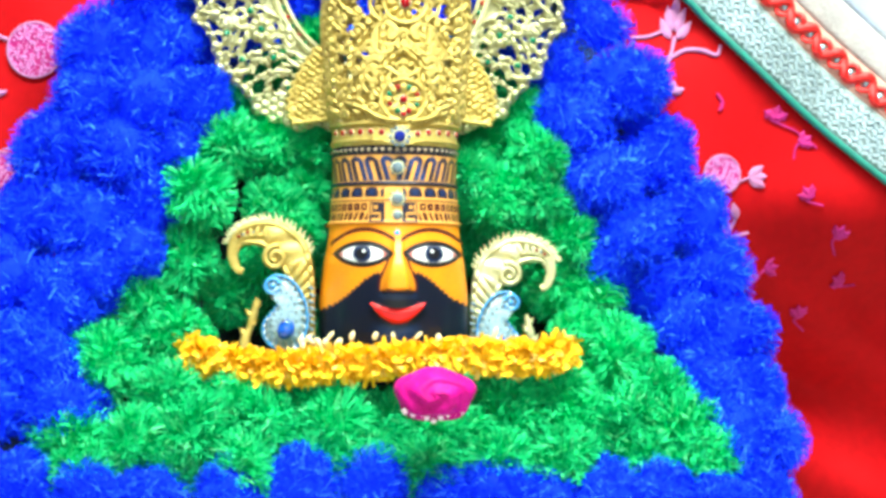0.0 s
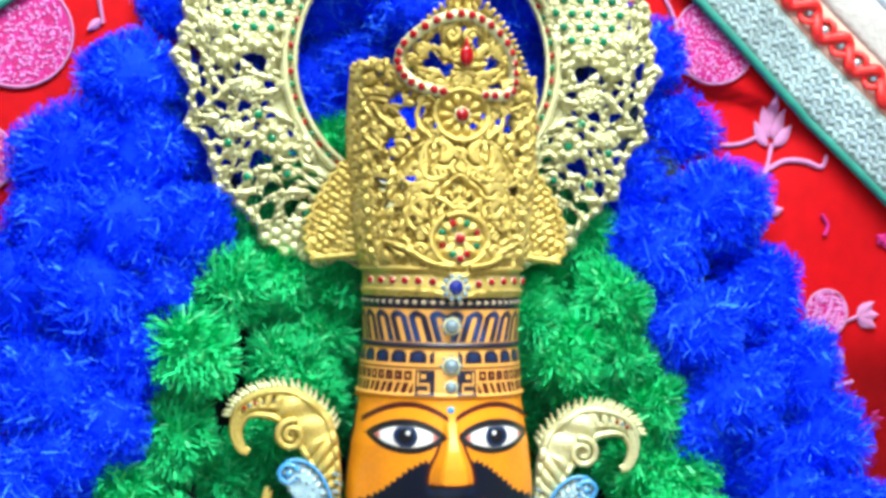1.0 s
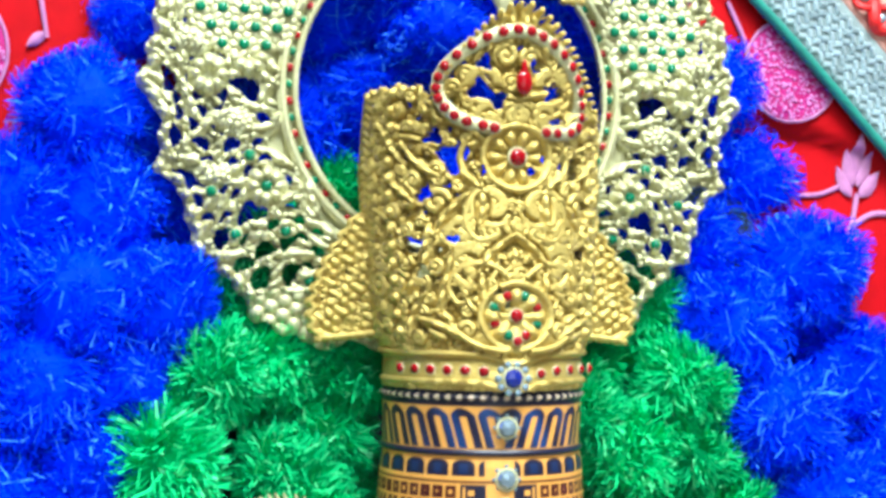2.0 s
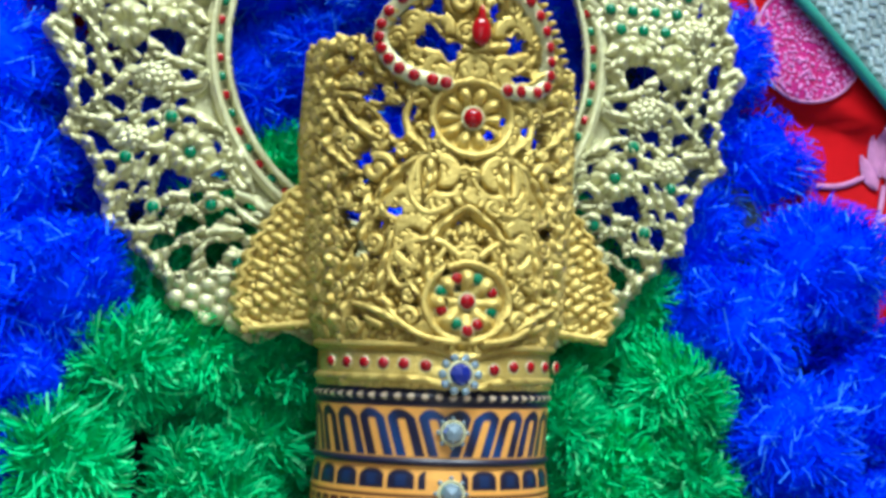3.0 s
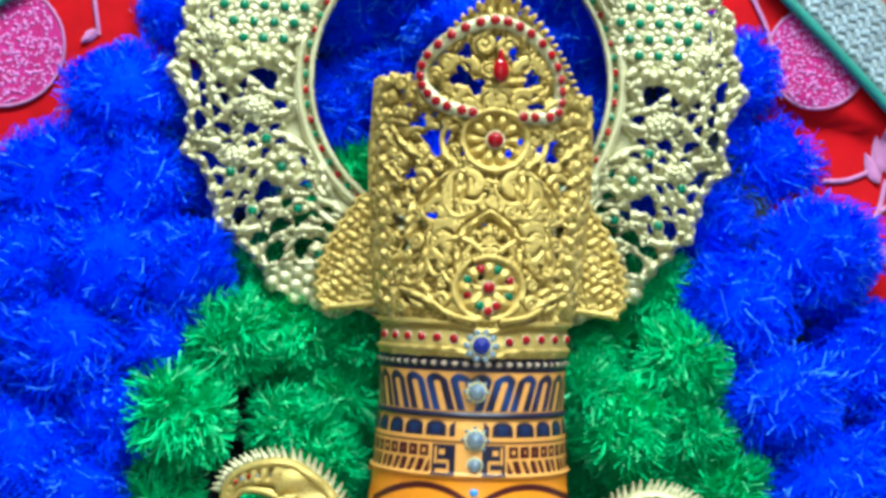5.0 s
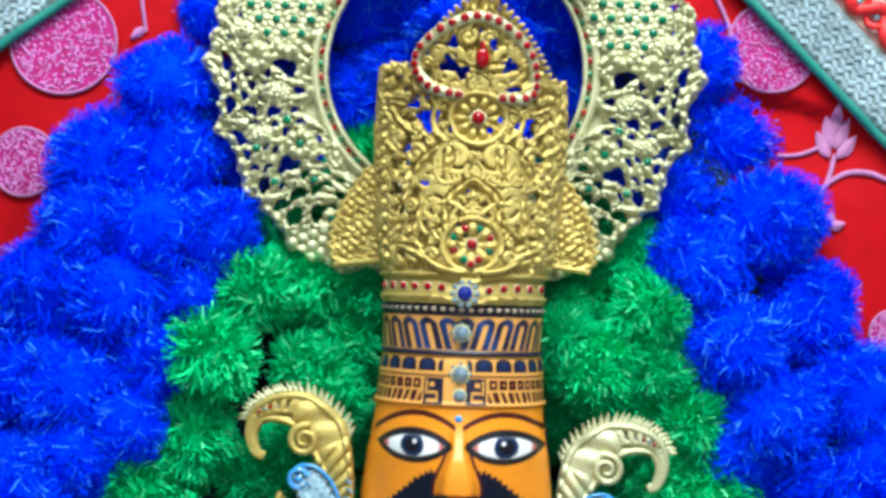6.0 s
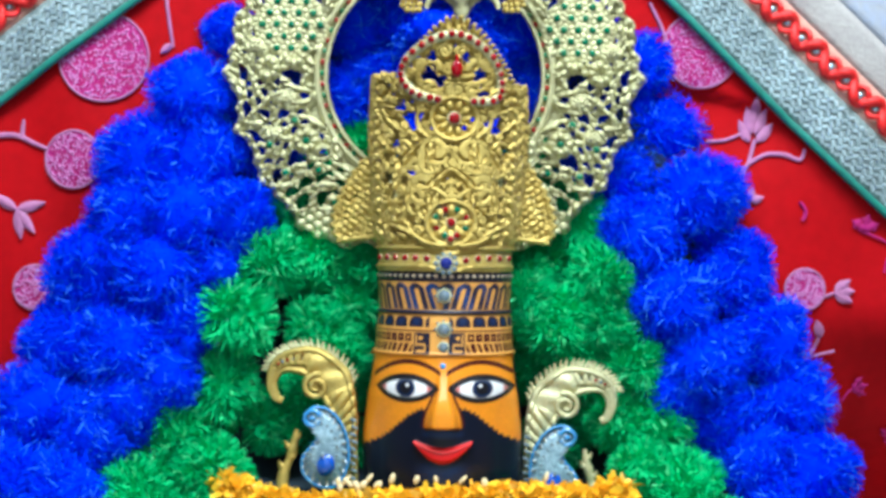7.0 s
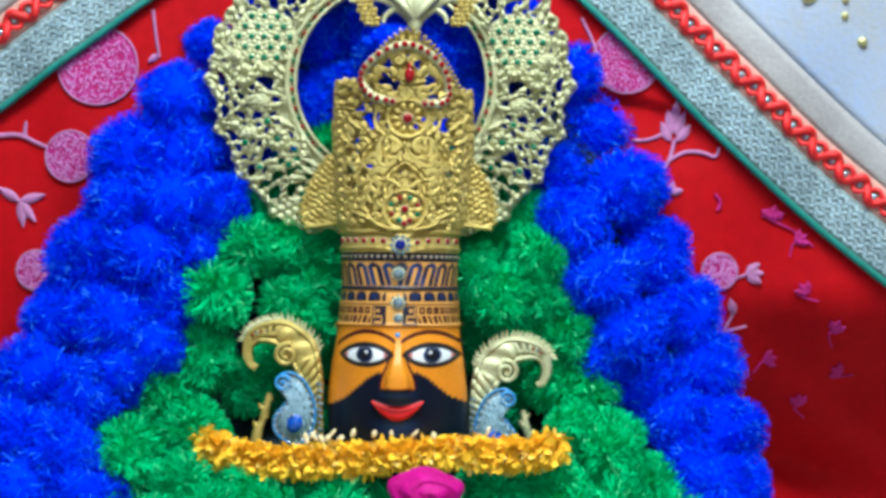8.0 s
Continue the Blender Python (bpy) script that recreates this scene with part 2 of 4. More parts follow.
    deep = smoothstep(1.3, -0.2, z) * smoothstep(1.8, 2.6, x)
    y = y + 0.4 * smoothstep(0.0, -0.25, np.abs(x + 0.1) - np.maximum(1.95 - 0.42 * z, 0.9)) * smoothstep(3.9, 3.6, z)
    return y + deep * (0.85 + 0.12 * np.sin(6.0 * z + 3.0 * x))


def cloth_sheet(x0, x1, z0, z1, n, m, off):
    X, Z = np.meshgrid(np.linspace(x0, x1, n), np.linspace(z0, z1, m))
    front, _ = grid(X, cloth_y(X, Z) + off, Z)
    return front


altar = thing("altar_table", (0, 1.2, -10), "low marble altar platform under the pom-pom dress", "table")
part("tabletop", slab((-6, -2.6, -1.5), (6, 3.2, -1.05)), MARBLE, altar, smooth=False)
for lx in (-5.4, 4.8):
    part("leg", slab((lx, -2.2, -10), (lx + 0.6, 2.8, -1.5)), MARBLE, altar, smooth=False)

silk = whole("red_silk_drape", cloth_sheet(-5.2, 5.4, -1.05, 5.2, 260, 180, 0.0), RED_SILK, (0, 1, -1.05),
             "bright red silk drape with pink embroidery, hanging behind the idol", "drapery")
silk.modifiers.new("thickness", "SOLIDIFY").thickness = 0.002
silk.modifiers["thickness"].offset = -1

def edge_line(side):
    """Start, unit way down the border and unit way outward, in x and z."""
    if side == "right":
        a, b = np.array((-0.2, 4.48)), np.array((3.41, 1.27))
    else:
        a, b = np.array((-0.2, 4.48)), np.array((-2.95, 2.38))
    way = (b - a) / np.linalg.norm(b - a)
    out = np.array((-way[1], way[0])) if side == "right" else np.array((way[1], -way[0]))
    return a, way, out


def on_border(side, s, d, lift):
    """A place s down the border and d outward from its inner edge."""
    a, way, out = edge_line(side)
    sag = 0.035 * np.sin(1.5 * np.asarray(s) - 1.0) if side == "right" else 0.0
    x = a[0] + way[0] * s + out[0] * (d + sag)
    z = a[1] + way[1] * s + out[1] * (d + sag)
    return x, cloth_y(x, z) - lift, z


def border_strip(side, d0, d1, lift, s0=0.0, s1=6.0, n=120, m=6, puff=0.0):
    S, D = np.meshgrid(np.linspace(s0, s1, n), np.linspace(d0, d1, m))
    bulge = puff * np.sin(math.pi * (D - d0) / (d1 - d0))
    X, Y, Z = on_border(side, S, D, lift + bulge)
    shape, _ = grid(X, Y, Z)
    return shape


def thick(ob, amount):
    mod = ob.modifiers.new("thickness", "SOLIDIFY")
    mod.thickness, mod.offset = amount, 0
    return ob


SEQUIN = raw_mesh("sequin", *dome_shape(8, 2, 0.5), CRYSTAL)
BEAD = raw_mesh("olive_bead", *dome_shape(8, 3, 0.8), OLIVE_BEAD)
for side in ("right", "left"):
    long = 6.0 if side == "right" else 5.2
    border = thing("brocade_border", (-0.2, 0.9, 4.48), "silver brocade border with teal piping and red zigzag braid", "border", "borders of the drape")
    thick(part("ground_band", border_strip(side, 0.03, 0.36, 0.04, 0, long), SILVER_GROUND, border), 0.001)
    part("piping", tube(np.stack(on_border(side, np.linspace(0, long, 140), np.full(140, 0.028), 0.05), -1), [0.026], 8), TEAL_PIPING, border, "teal green piped edge")
    # woven silver tabs, laid in pairs that turn about
    tabs = []
    rows, step = 7, 0.045
    for i in range(int(long / step)):
        for j in range(rows):
            s, d = (i + 0.5 * (j % 2)) * step, 0.085 + j * 0.038
            a = 0.7 if (i + j) % 2 else -0.7
            c, sn = math.cos(a), math.sin(a)
            ring = []
            for px, py, h in ((-1, -1, 0), (1, -1, 0), (1, 1, 0), (-1, 1, 0), (-0.6, -0.5, 1), (0.6, -0.5, 1), (0.6, 0.5, 1), (-0.6, 0.5, 1)):
                u, v = px * 0.024, py * 0.0135
                ring.append(on_border(side, s + c * u - sn * v, d + sn * u + c * v, 0.046 + 0.012 * h))
            tabs.append((np.array(ring, float), [(4, 5, 6, 7), (0, 1, 5, 4), (1, 2, 6, 5), (2, 3, 7, 6), (3, 0, 4, 7)]))
    tagged(part("woven_threads", join(*tabs), SILVER_THREAD, border, "shiny silver basket-weave threads", smooth=False), kind="stuff")
    thick(part("peach_band", border_strip(side, 0.36, 0.56, 0.035, 0, long), PEACH_CLOTH, border, "peach cloth under the braid"), 0.001)
    S = np.linspace(0, long, 420)
    for phase in (0.0, math.pi):
        wave = 0.46 + 0.055 * np.sin(S * 2 * math.pi / 0.26 + phase)
        x, y, z = on_border(side, S, wave, 0.06 + 0.012 * np.sin(S * 4 * math.pi / 0.26 + phase))
        part("braid_strand", tube(np.stack([x, y, z], -1), [0.034 if phase == 0 else 0.018], 6, 0.7), RED_BRAID, border, "red twisted braid")
    for k in range(int(long / 0.13)):
        x, y, z = on_border(side, 0.13 * k + 0.065, 0.46 + 0.006 * (-1) ** k, 0.06)
        piece("sequin", SEQUIN, border, (x, y, z), 0.024)
    thick(part("cream_band", border_strip(side, 0.56, 0.80, 0.03, 0, long, puff=0.01), CREAM_CLOTH, border, "cream cloth band"), 0.001)
    outer = thing("pale_blue_net_drape", (-0.2, 0.9, 4.6), "pale blue net cloth dotted with olive gold beads", "drapery", "outer drapes")
    thick(part("cloth", border_strip(side, 0.80, 3.6, 0.02, -2.0, long + 0.6, 140, 50), PALE_BLUE_CLOTH, outer), 0.001)
    rng = random.Random(5)
    for _ in range(80):
        s, d = rng.uniform(0.2, long), rng.uniform(0.92, 2.4)
        for _ in range(rng.choice((1, 2, 3))):
            x, y, z = on_border(side, s + rng.uniform(-0.06, 0.06), d + rng.uniform(-0.06, 0.06), 0.025)
            piece("bead", BEAD, outer, (x, y, z), rng.uniform(0.026, 0.05))


# embroidery on the silk
def flat_on_cloth(points, lift):
    p = np.asarray(points, float)
    return np.stack([p[:, 0], cloth_y(p[:, 0], p[:, 1]) - lift, p[:, 1]], -1)


def stem(points, r):
    p = curve([(x, 0, z) for x, z in points], 24)
    return tube(flat_on_cloth(p[:, [0, 2]], 0.012), r, 6, 0.5)


def medallion(cx, cz, r, seed):
    """A stitched disc: a low mound with a rim and knots all over it."""
    rng = random.Random(seed)
    R, A = np.meshgrid(np.linspace(0.0005, r, 8), np.linspace(0, 2 * math.pi, 40))
    X, Z = cx + R * np.cos(A), cz + R * np.sin(A)
    base, _ = grid(X, cloth_y(X, Z) - 0.014, Z)
    knots = []
    v, f = dome_shape(5, 2, 0.8)
    for _ in range(int(420 * r / 0.2)):
        a, q = rng.uniform(0, 2 * math.pi), r * math.sqrt(rng.random()) * 0.95
        x, z = cx + q * math.cos(a), cz + q * math.sin(a)
        k = rng.uniform(0.006, 0.011)
        knots.append((v * k + np.array((x, float(cloth_y(x, z)) - 0.014, z)), f))
    rim = [(cx + r * math.cos(a), cz + r * math.sin(a)) for a in np.linspace(0, 2 * math.pi, 40, endpoint=False)]
    return base, join(*knots), tube(flat_on_cloth(rim, 0.016), [0.008], 6, 0.6, True)


def leaf_shape(cx, cz, length, width, angle, lobes=0):
    n = 14
    t = np.linspace(0, 1, n)
    w = width * np.sin(math.pi * t ** 0.8) * (1 + 0.35 * np.sin(lobes * 2 * math.pi * t)) + 0.004
    T, S = np.meshgrid(t, np.linspace(-1, 1, 5))
    U, V = T * length, S * w[None, :]
    X = cx + U * math.cos(angle) - V * math.sin(angle)
    Z = cz + U * math.sin(angle) + V * math.cos(angle)
    shape, _ = grid(X, cloth_y(X, Z) - 0.012 - 0.012 * (1 - S ** 2), Z)
    return shape


def motif(parts, label, at):
    ob = thing("embroidered_motif", (at[0], float(cloth_y(at[0], at[1])), at[1]), label, "embroidery", "motifs on the red drape")
    for name, shape, m in parts:
        made = part(name, shape, m, ob)
        if name == "knot_stitching":
            tagged(made, kind="stuff")


for cx, cz, r, seed in ((-2.40, 2.12, 0.18, 1), (-2.22, 2.77, 0.28, 2), (1.55, 2.88, 0.24, 3), (2.24, 1.36, 0.13, 4), (-2.63, 1.31, 0.14, 5)):
    disc, knots, rim = medallion(cx, cz, r, seed)
    motif([("stitched_disc", disc, PINK_THREAD), ("knot_stitching", knots, KNOT_THREAD), ("rim", rim, LILAC_THREAD)], "round pink stitched medallion on red silk", (cx, cz))
motif([("stem", stem([(1.60, 2.30), (1.72, 2.31), (1.86, 2.37)], [0.012]), LILAC_THREAD),
       ("stem", stem([(1.80, 2.05), (1.87, 2.17), (1.91, 2.32)], [0.014]), LILAC_THREAD),
       ("stem", stem([(1.87, 2.16), (1.98, 2.22), (2.10, 2.22), (2.20, 2.19), (2.23, 2.26)], [0.014, 0.016, 0.01]), LILAC_THREAD),
       *[("leaflet", leaf_shape(1.90 + 0.012 * k, 2.30 + 0.05 * (2 - abs(k)), 0.20 - 0.02 * abs(k), 0.032, 1.45 - 0.28 * k), LILAC_THREAD) for k in range(-2, 3)]], "lilac embroidered sprig with one feathery leaf on red silk", (1.9, 2.05))
motif([("petal", leaf_shape(1.88, 1.92, 0.09, 0.025, a), LILAC_THREAD) for a in (0.3, 1.4, 2.4)], "small lilac embroidered bud on red silk", (1.88, 1.92))
motif([("petal", leaf_shape(2.44, 1.34, 0.13, 0.035, a), LILAC_THREAD) for a in (-0.5, 0.1, 0.7)] +
      [("stem", stem([(2.36, 1.31), (2.44, 1.34)], [0.01]), LILAC_THREAD)], "small lilac embroidered flower on red silk", (2.44, 1.34))
motif([("petal", leaf_shape(2.62, 1.75, 0.10, 0.03, a, 2), PINK_THREAD) for a in (0.4, 1.3, 2.5)] +
      [("stem", stem([(2.60, 1.74), (2.78, 1.66), (2.92, 1.55)], [0.008]), PINK_THREAD)], "pink embroidered leaf spray on red silk", (2.62, 1.75))
motif([("stem", stem([(2.20, 1.92), (2.24, 1.86), (2.22, 1.80)], [0.012]), PINK_THREAD)], "faint pink embroidered tendril on red silk", (2.2, 1.86))
motif([("stem", stem([(2.12, 0.78), (2.28, 0.92), (2.36, 1.08)], [0.01]), LILAC_THREAD),
       ("stem", stem([(2.28, 0.92), (2.46, 0.96)], [0.009]), LILAC_THREAD),
       ("leaf", leaf_shape(2.36, 1.05, 0.12, 0.03, 1.9), LILAC_THREAD)], "lilac embroidered twig on red silk", (2.28, 0.92))
motif([("petal", leaf_shape(-2.76, 1.80, 0.19, 0.03, a), LILAC_THREAD) for a in (0.25, 2.6, -1.4, -0.9)], "lilac embroidered star flower on red silk", (-2.76, 1.8))
motif([("stem", stem([(-2.95, 2.26), (-2.78, 2.27), (-2.66, 2.22), (-2.56, 2.18)], [0.02, 0.012]), LILAC_THREAD),
       ("stem", stem([(-2.74, 2.25), (-2.73, 2.37)], [0.02, 0.01]), LILAC_THREAD)], "lilac embroidered branch on red silk", (-2.75, 2.25))
motif([("stem", stem([(-1.84, 3.18), (-1.82, 3.02), (-1.79, 2.84)], [0.014, 0.01]), LILAC_THREAD),
       ("leaf", leaf_shape(-1.80, 2.86, 0.09, 0.02, -2.4), LILAC_THREAD)], "lilac embroidered hanging tendril on red silk", (-1.8, 3.0))
motif([("stem", stem([(1.22, 3.18), (1.30, 3.02), (1.33, 2.92)], [0.012]), LILAC_THREAD)], "lilac embroidered tendril on red silk", (1.3, 3.0))


for cx, cz, way in ((2.80, 1.58, 0.6), (2.88, 1.20, 2.2), (3.10, 0.92, 1.2), (2.62, 0.70, 0.3), (3.22, 0.60, 2.6), (2.92, 0.35, 1.7)):
    motif([("petal", leaf_shape(cx, cz, 0.10, 0.022, way + a, 2), PINK_THREAD) for a in (-0.7, 0.0, 0.7)] +
          [("stem", stem([(cx - 0.10 * math.cos(way + 0.5), cz - 0.12 * math.sin(way + 0.5)), (cx - 0.03, cz - 0.02), (cx, cz)], [0.007]), PINK_THREAD)],
          "faint pink embroidered sprig on red silk", (cx, cz))


# ---------------------------------------------------------------- pom-poms
def yarn_ball(seed, tufts, per_tuft, width, spread, inner, core_r, tilt, lumpy, bend, short):
    """A cut-yarn ball of unit radius: tufts of bent yarn ends that fan out of a dense core."""
    rng = np.random.default_rng(seed)
    k = np.arange(tufts) + 0.5
    phi, pol = k * 2.399963, np.arccos(1 - 2 * k / tufts)
    centre = np.stack([np.cos(phi) * np.sin(pol), np.sin(phi) * np.sin(pol), np.cos(pol)], 1) + 0.10 * rng.normal(size=(tufts, 3))
    centre /= np.linalg.norm(centre, axis=1)[:, None]
    reach = rng.uniform(short, 1.02, tufts)
    axis = centre + tilt * rng.normal(size=(tufts, 3))
    lean = rng.normal(size=(tufts, 3))
    own = np.repeat(np.arange(tufts), per_tuft)
    n = len(own)
    root = centre[own] * inner + 0.06 * rng.normal(size=(n, 3))
    way = axis[own] + spread * rng.normal(size=(n, 3))
    way /= np.linalg.norm(way, axis=1)[:, None]
    length = (reach[own] - inner) * rng.uniform(0.75, 1.2, n)
    droop = bend * (0.7 * lean[own] + 0.7 * rng.normal(size=(n, 3))) * length[:, None]
    tip = root + way * length[:, None] + droop
    far = np.linalg.norm(tip, axis=1)
    tip *= (np.minimum(far, reach[own] * 1.03) / far)[:, None]
    mid = root + 0.58 * way * length[:, None] + 0.2 * droop
    side = np.cross(way, rng.normal(size=(n, 3)))
    side /= np.linalg.norm(side, axis=1)[:, None]
    w = (width * rng.uniform(0.6, 1.3, n))[:, None]
    verts = np.stack([root - side * w * 0.7, root + side * w * 0.7, mid + side * w, mid - side * w, tip + side * w * 0.7, tip - side * w * 0.7], 1).reshape(-1, 3)
    i = np.arange(n)[:, None] * 6
    faces = np.concatenate([i + np.array([0, 1, 2, 3]), i + np.array([3, 2, 4, 5])]).tolist()
    lump = 1 + lumpy * np.sin(verts[:, 0] * 4.1 + seed) * np.sin(verts[:, 1] * 3.7 + 2 * seed) + lumpy * np.sin(verts[:, 2] * 4.6 + seed * 0.7)
    verts = verts * lump[:, None]
    a, b = np.meshgrid(np.linspace(0, 2 * math.pi, 17), np.linspace(0.02, math.pi - 0.02, 9))
    core, _ = grid(core_r * np.cos(a) * np.sin(b), core_r * np.sin(a) * np.sin(b), core_r * np.cos(b))
    return join((verts, faces), core)


GREEN_BALLS = [raw_mesh("green_pom_pom", *yarn_ball(10 + k, 90, 30, 0.0175, 0.26, 0.42, 0.55, 0.10, 0.05, 0.30, 0.86), GREEN_YARN, False) for k in range(6)]
BLUE_BALLS = [raw_mesh("blue_pom_pom", *yarn_ball(30 + k, 120, 34, 0.0110, 0.48, 0.64, 0.76, 0.30, 0.07, 0.55, 0.88), BLUE_YARN, False) for k in range(6)]


def front_y(x, z):
    """The front of the pom-pom dress, which leans back and comes forward at its hem."""
    return 0.33 + 0.13 * x + 0.2 * (z - 1) - (0.5 * (0.4 - z) if z < 0.4 else 0.0)


turns = random.Random(3)
HX, HZ = -0.12, 2.66


def halo_y(x):
    """The plane of the gold halo, behind which the nearest pom-poms lie."""
    return 0.69 + 0.10 * (x + 0.1)



def pom_poms(balls, colour, rows, depth=None):
    for x, z, r in rows:
        ob = new(f"{colour}_pom_pom", turns.choice(balls))
        y = front_y(x, z) + 0.8 * r if depth is None else depth + 0.1 * x
        if math.hypot(x - HX, z - HZ) < 1.25 + 0.8 * r:
            y = max(y, halo_y(x) + (0.10 + 0.25 * r if z < 1.8 else 0.06 + (0.6 if math.hypot(x - HX, z - HZ) < 0.5 else 1.0) * r))
        if colour == "green" and 0.15 < z < 1.1 and abs(x + 0.03) < 1.15:
            y = max(y, (0.36 if x < 0 else 0.50) + 0.8 * r)
        y += turns.uniform(-0.06, 0.08)
        s = r * 0.1 * turns.uniform(0.92, 0.97) * (1.09 if colour == "blue" else 1.08 if z < 0.12 else 1.0)
        ob.matrix_world = Matrix.LocRotScale(to_world((x, y, z)), Euler([turns.uniform(0, 6.3) for _ in range(3)]), (s, s, s))
        tagged(ob, f"fluffy {colour} cut-yarn pom-pom sewn on the idol's dress", "pom-pom", f"{colour} pom-poms of the dress")


GREEN_LEFT = [(-1.04, 1.73, 0.27), (-0.85, 1.52, 0.24), (-1.11, 1.48, 0.26), (-0.74, 1.36, 0.3), (-1.29, 1.15, 0.3), (-0.82, 1.07, 0.25), (-1.38, 0.72, 0.3), (-1.61, 0.43, 0.29), (-1.1, 0.51, 0.25), (-1.81, 0.11, 0.29), (-1.37, 0.24, 0.27), (-0.63, 1.64, 0.24), (-0.86, 0.71, 0.25), (-0.68, 0.94, 0.23)]
GREEN_RIGHT = [(0.81, 1.74, 0.26), (0.55, 1.5, 0.26), (0.91, 1.43, 0.26), (0.62, 1.14, 0.27), (0.44, 1.3, 0.22), (0.95, 1.13, 0.24), (1.11, 0.85, 0.27), (0.76, 0.87, 0.24), (1.27, 0.51, 0.27), (1.03, 0.53, 0.24), (1.42, 0.19, 0.28), (1.15, 0.27, 0.23), (0.47, 1.66, 0.22)]
HEM_TOP = [(-1.77, 0.06, 0.28), (-1.38, -0.09, 0.26), (-0.97, -0.14, 0.24), (1.4, 0.1, 0.26), (1.02, -0.07, 0.25), (1.67, -0.11, 0.26), (0.62, -0.1, 0.25), (-0.5, -0.09, 0.25)]
HEM_MIDDLE = [(-1.93, -0.34, 0.28), (-1.56, -0.37, 0.27), (-1.19, -0.33, 0.28), (-0.8, -0.27, 0.28), (-0.39, -0.26, 0.28), (-0.05, -0.29, 0.27), (0.33, -0.33, 0.28), (0.7, -0.29, 0.28), (1.07, -0.29, 0.29), (1.44, -0.28, 0.29), (1.79, -0.35, 0.29), (1.95, -0.48, 0.24)]
HEM_LOW = [(-1.84, -0.5, 0.22), (-1.33, -0.52, 0.22), (-0.91, -0.48, 0.24), (-0.48, -0.46, 0.26), (-0.22, -0.48, 0.24), (0.19, -0.52, 0.26), (0.6, -0.49, 0.26), (1.02, -0.51, 0.26), (1.44, -0.5, 0.27), (1.8, -0.54, 0.25)]
BLUE_LEFT = [(-1.43, 2.94, 0.2), (-1.65, 2.53, 0.28), (-1.92, 2.12, 0.3), (-1.57, 2.13, 0.3), (-1.29, 2.17, 0.25), (-1.31, 1.75, 0.26), (-1.65, 1.75, 0.3), (-1.97, 1.76, 0.28), (-2.2, 1.44, 0.3), (-1.8, 1.41, 0.3), (-1.42, 1.43, 0.22), (-1.56, 1.1, 0.24), (-2.32, 1.0, 0.3), (-1.96, 0.96, 0.3), (-1.67, 0.78, 0.23), (-2.44, 0.6, 0.3), (-2.06, 0.47, 0.3), (-2.57, 0.23, 0.3), (-2.18, 0.11, 0.3), (-2.8, 0.5, 0.3), (-2.41, -0.14, 0.3), (-1.89, 0.62, 0.23), (-2.01, -0.16, 0.3), (-2.77, 0.01, 0.3)]
BLUE_RIGHT = [(1.15, 2.78, 0.23), (1.31, 2.37, 0.3), (1.05, 2.07, 0.24), (1.56, 1.94, 0.3), (1.15, 1.67, 0.29), (1.76, 1.46, 0.3), (1.35, 1.27, 0.3), (1.95, 1.04, 0.3), (1.55, 0.9, 0.3), (2.09, 0.68, 0.3), (1.69, 0.53, 0.3), (1.88, 0.32, 0.3), (2.21, 0.26, 0.3), (2.0, -0.06, 0.3), (2.28, -0.09, 0.24), (1.42, 0.72, 0.24), (2.33, -0.39, 0.27), (2.11, -0.37, 0.3)]
BLUE_HEM = [(-2.18, -0.6, 0.25), (-1.79, -0.64, 0.24), (-1.41, -0.65, 0.22), (-0.97, -0.64, 0.25), (-0.58, -0.61, 0.26), (-0.15, -0.61, 0.27), (0.29, -0.67, 0.24), (0.6, -0.66, 0.25), (0.9, -0.72, 0.23), (1.25, -0.69, 0.26), (1.6, -0.69, 0.25), (1.94, -0.73, 0.23), (2.2, -0.7, 0.25), (-2.47, -0.54, 0.27)]
BLUE_TOP = [(-0.67, 3.03, 0.28), (-0.71, 2.57, 0.28), (-0.38, 3.08, 0.28), (-0.47, 2.66, 0.28), (-0.19, 3.25, 0.26), (0.15, 3.11, 0.28), (0.4, 2.94, 0.27), (0.49, 2.62, 0.25), (0.11, 2.76, 0.28), (-0.14, 2.93, 0.28), (-0.58, 3.45, 0.28), (0.27, 3.47, 0.29)]
BLUE_BEHIND = [(-1.0, 3.22, 0.28), (-1.12, 2.84, 0.28), (-1.05, 2.46, 0.28), (0.8, 3.22, 0.28), (0.9, 2.84, 0.28), (0.82, 2.44, 0.28), (-0.86, 3.52, 0.28), (0.62, 3.52, 0.28), (-1.0, 2.2, 0.24), (0.85, 2.15, 0.22), (-1.36, 2.5, 0.22), (1.12, 2.52, 0.22), (-0.3, 2.35, 0.28), (0.1, 2.3, 0.28), (0.32, 2.4, 0.26), (-0.1, 2.0, 0.28), (0.2, 1.9, 0.26)]
GREEN_BEHIND = [(-0.82, 1.98, 0.27), (-0.58, 2.2, 0.25), (-0.6, 1.85, 0.26), (0.62, 1.95, 0.26), (0.4, 2.18, 0.24), (0.4, 1.82, 0.26)]
GREEN_NECK = [(-0.72, 0.36, 0.26), (-0.60, 0.74, 0.22), (0.64, 0.38, 0.26), (0.52, 0.80, 0.23), (-0.92, 0.62, 0.24), (0.86, 0.60, 0.24), (-0.60, 1.20, 0.24), (-0.54, 1.46, 0.23), (-0.52, 0.98, 0.20), (0.50, 1.06, 0.22), (0.46, 1.42, 0.21)]
pom_poms(GREEN_BALLS, "green", GREEN_LEFT)
pom_poms(GREEN_BALLS, "green", GREEN_RIGHT)
pom_poms(GREEN_BALLS, "green", HEM_TOP)
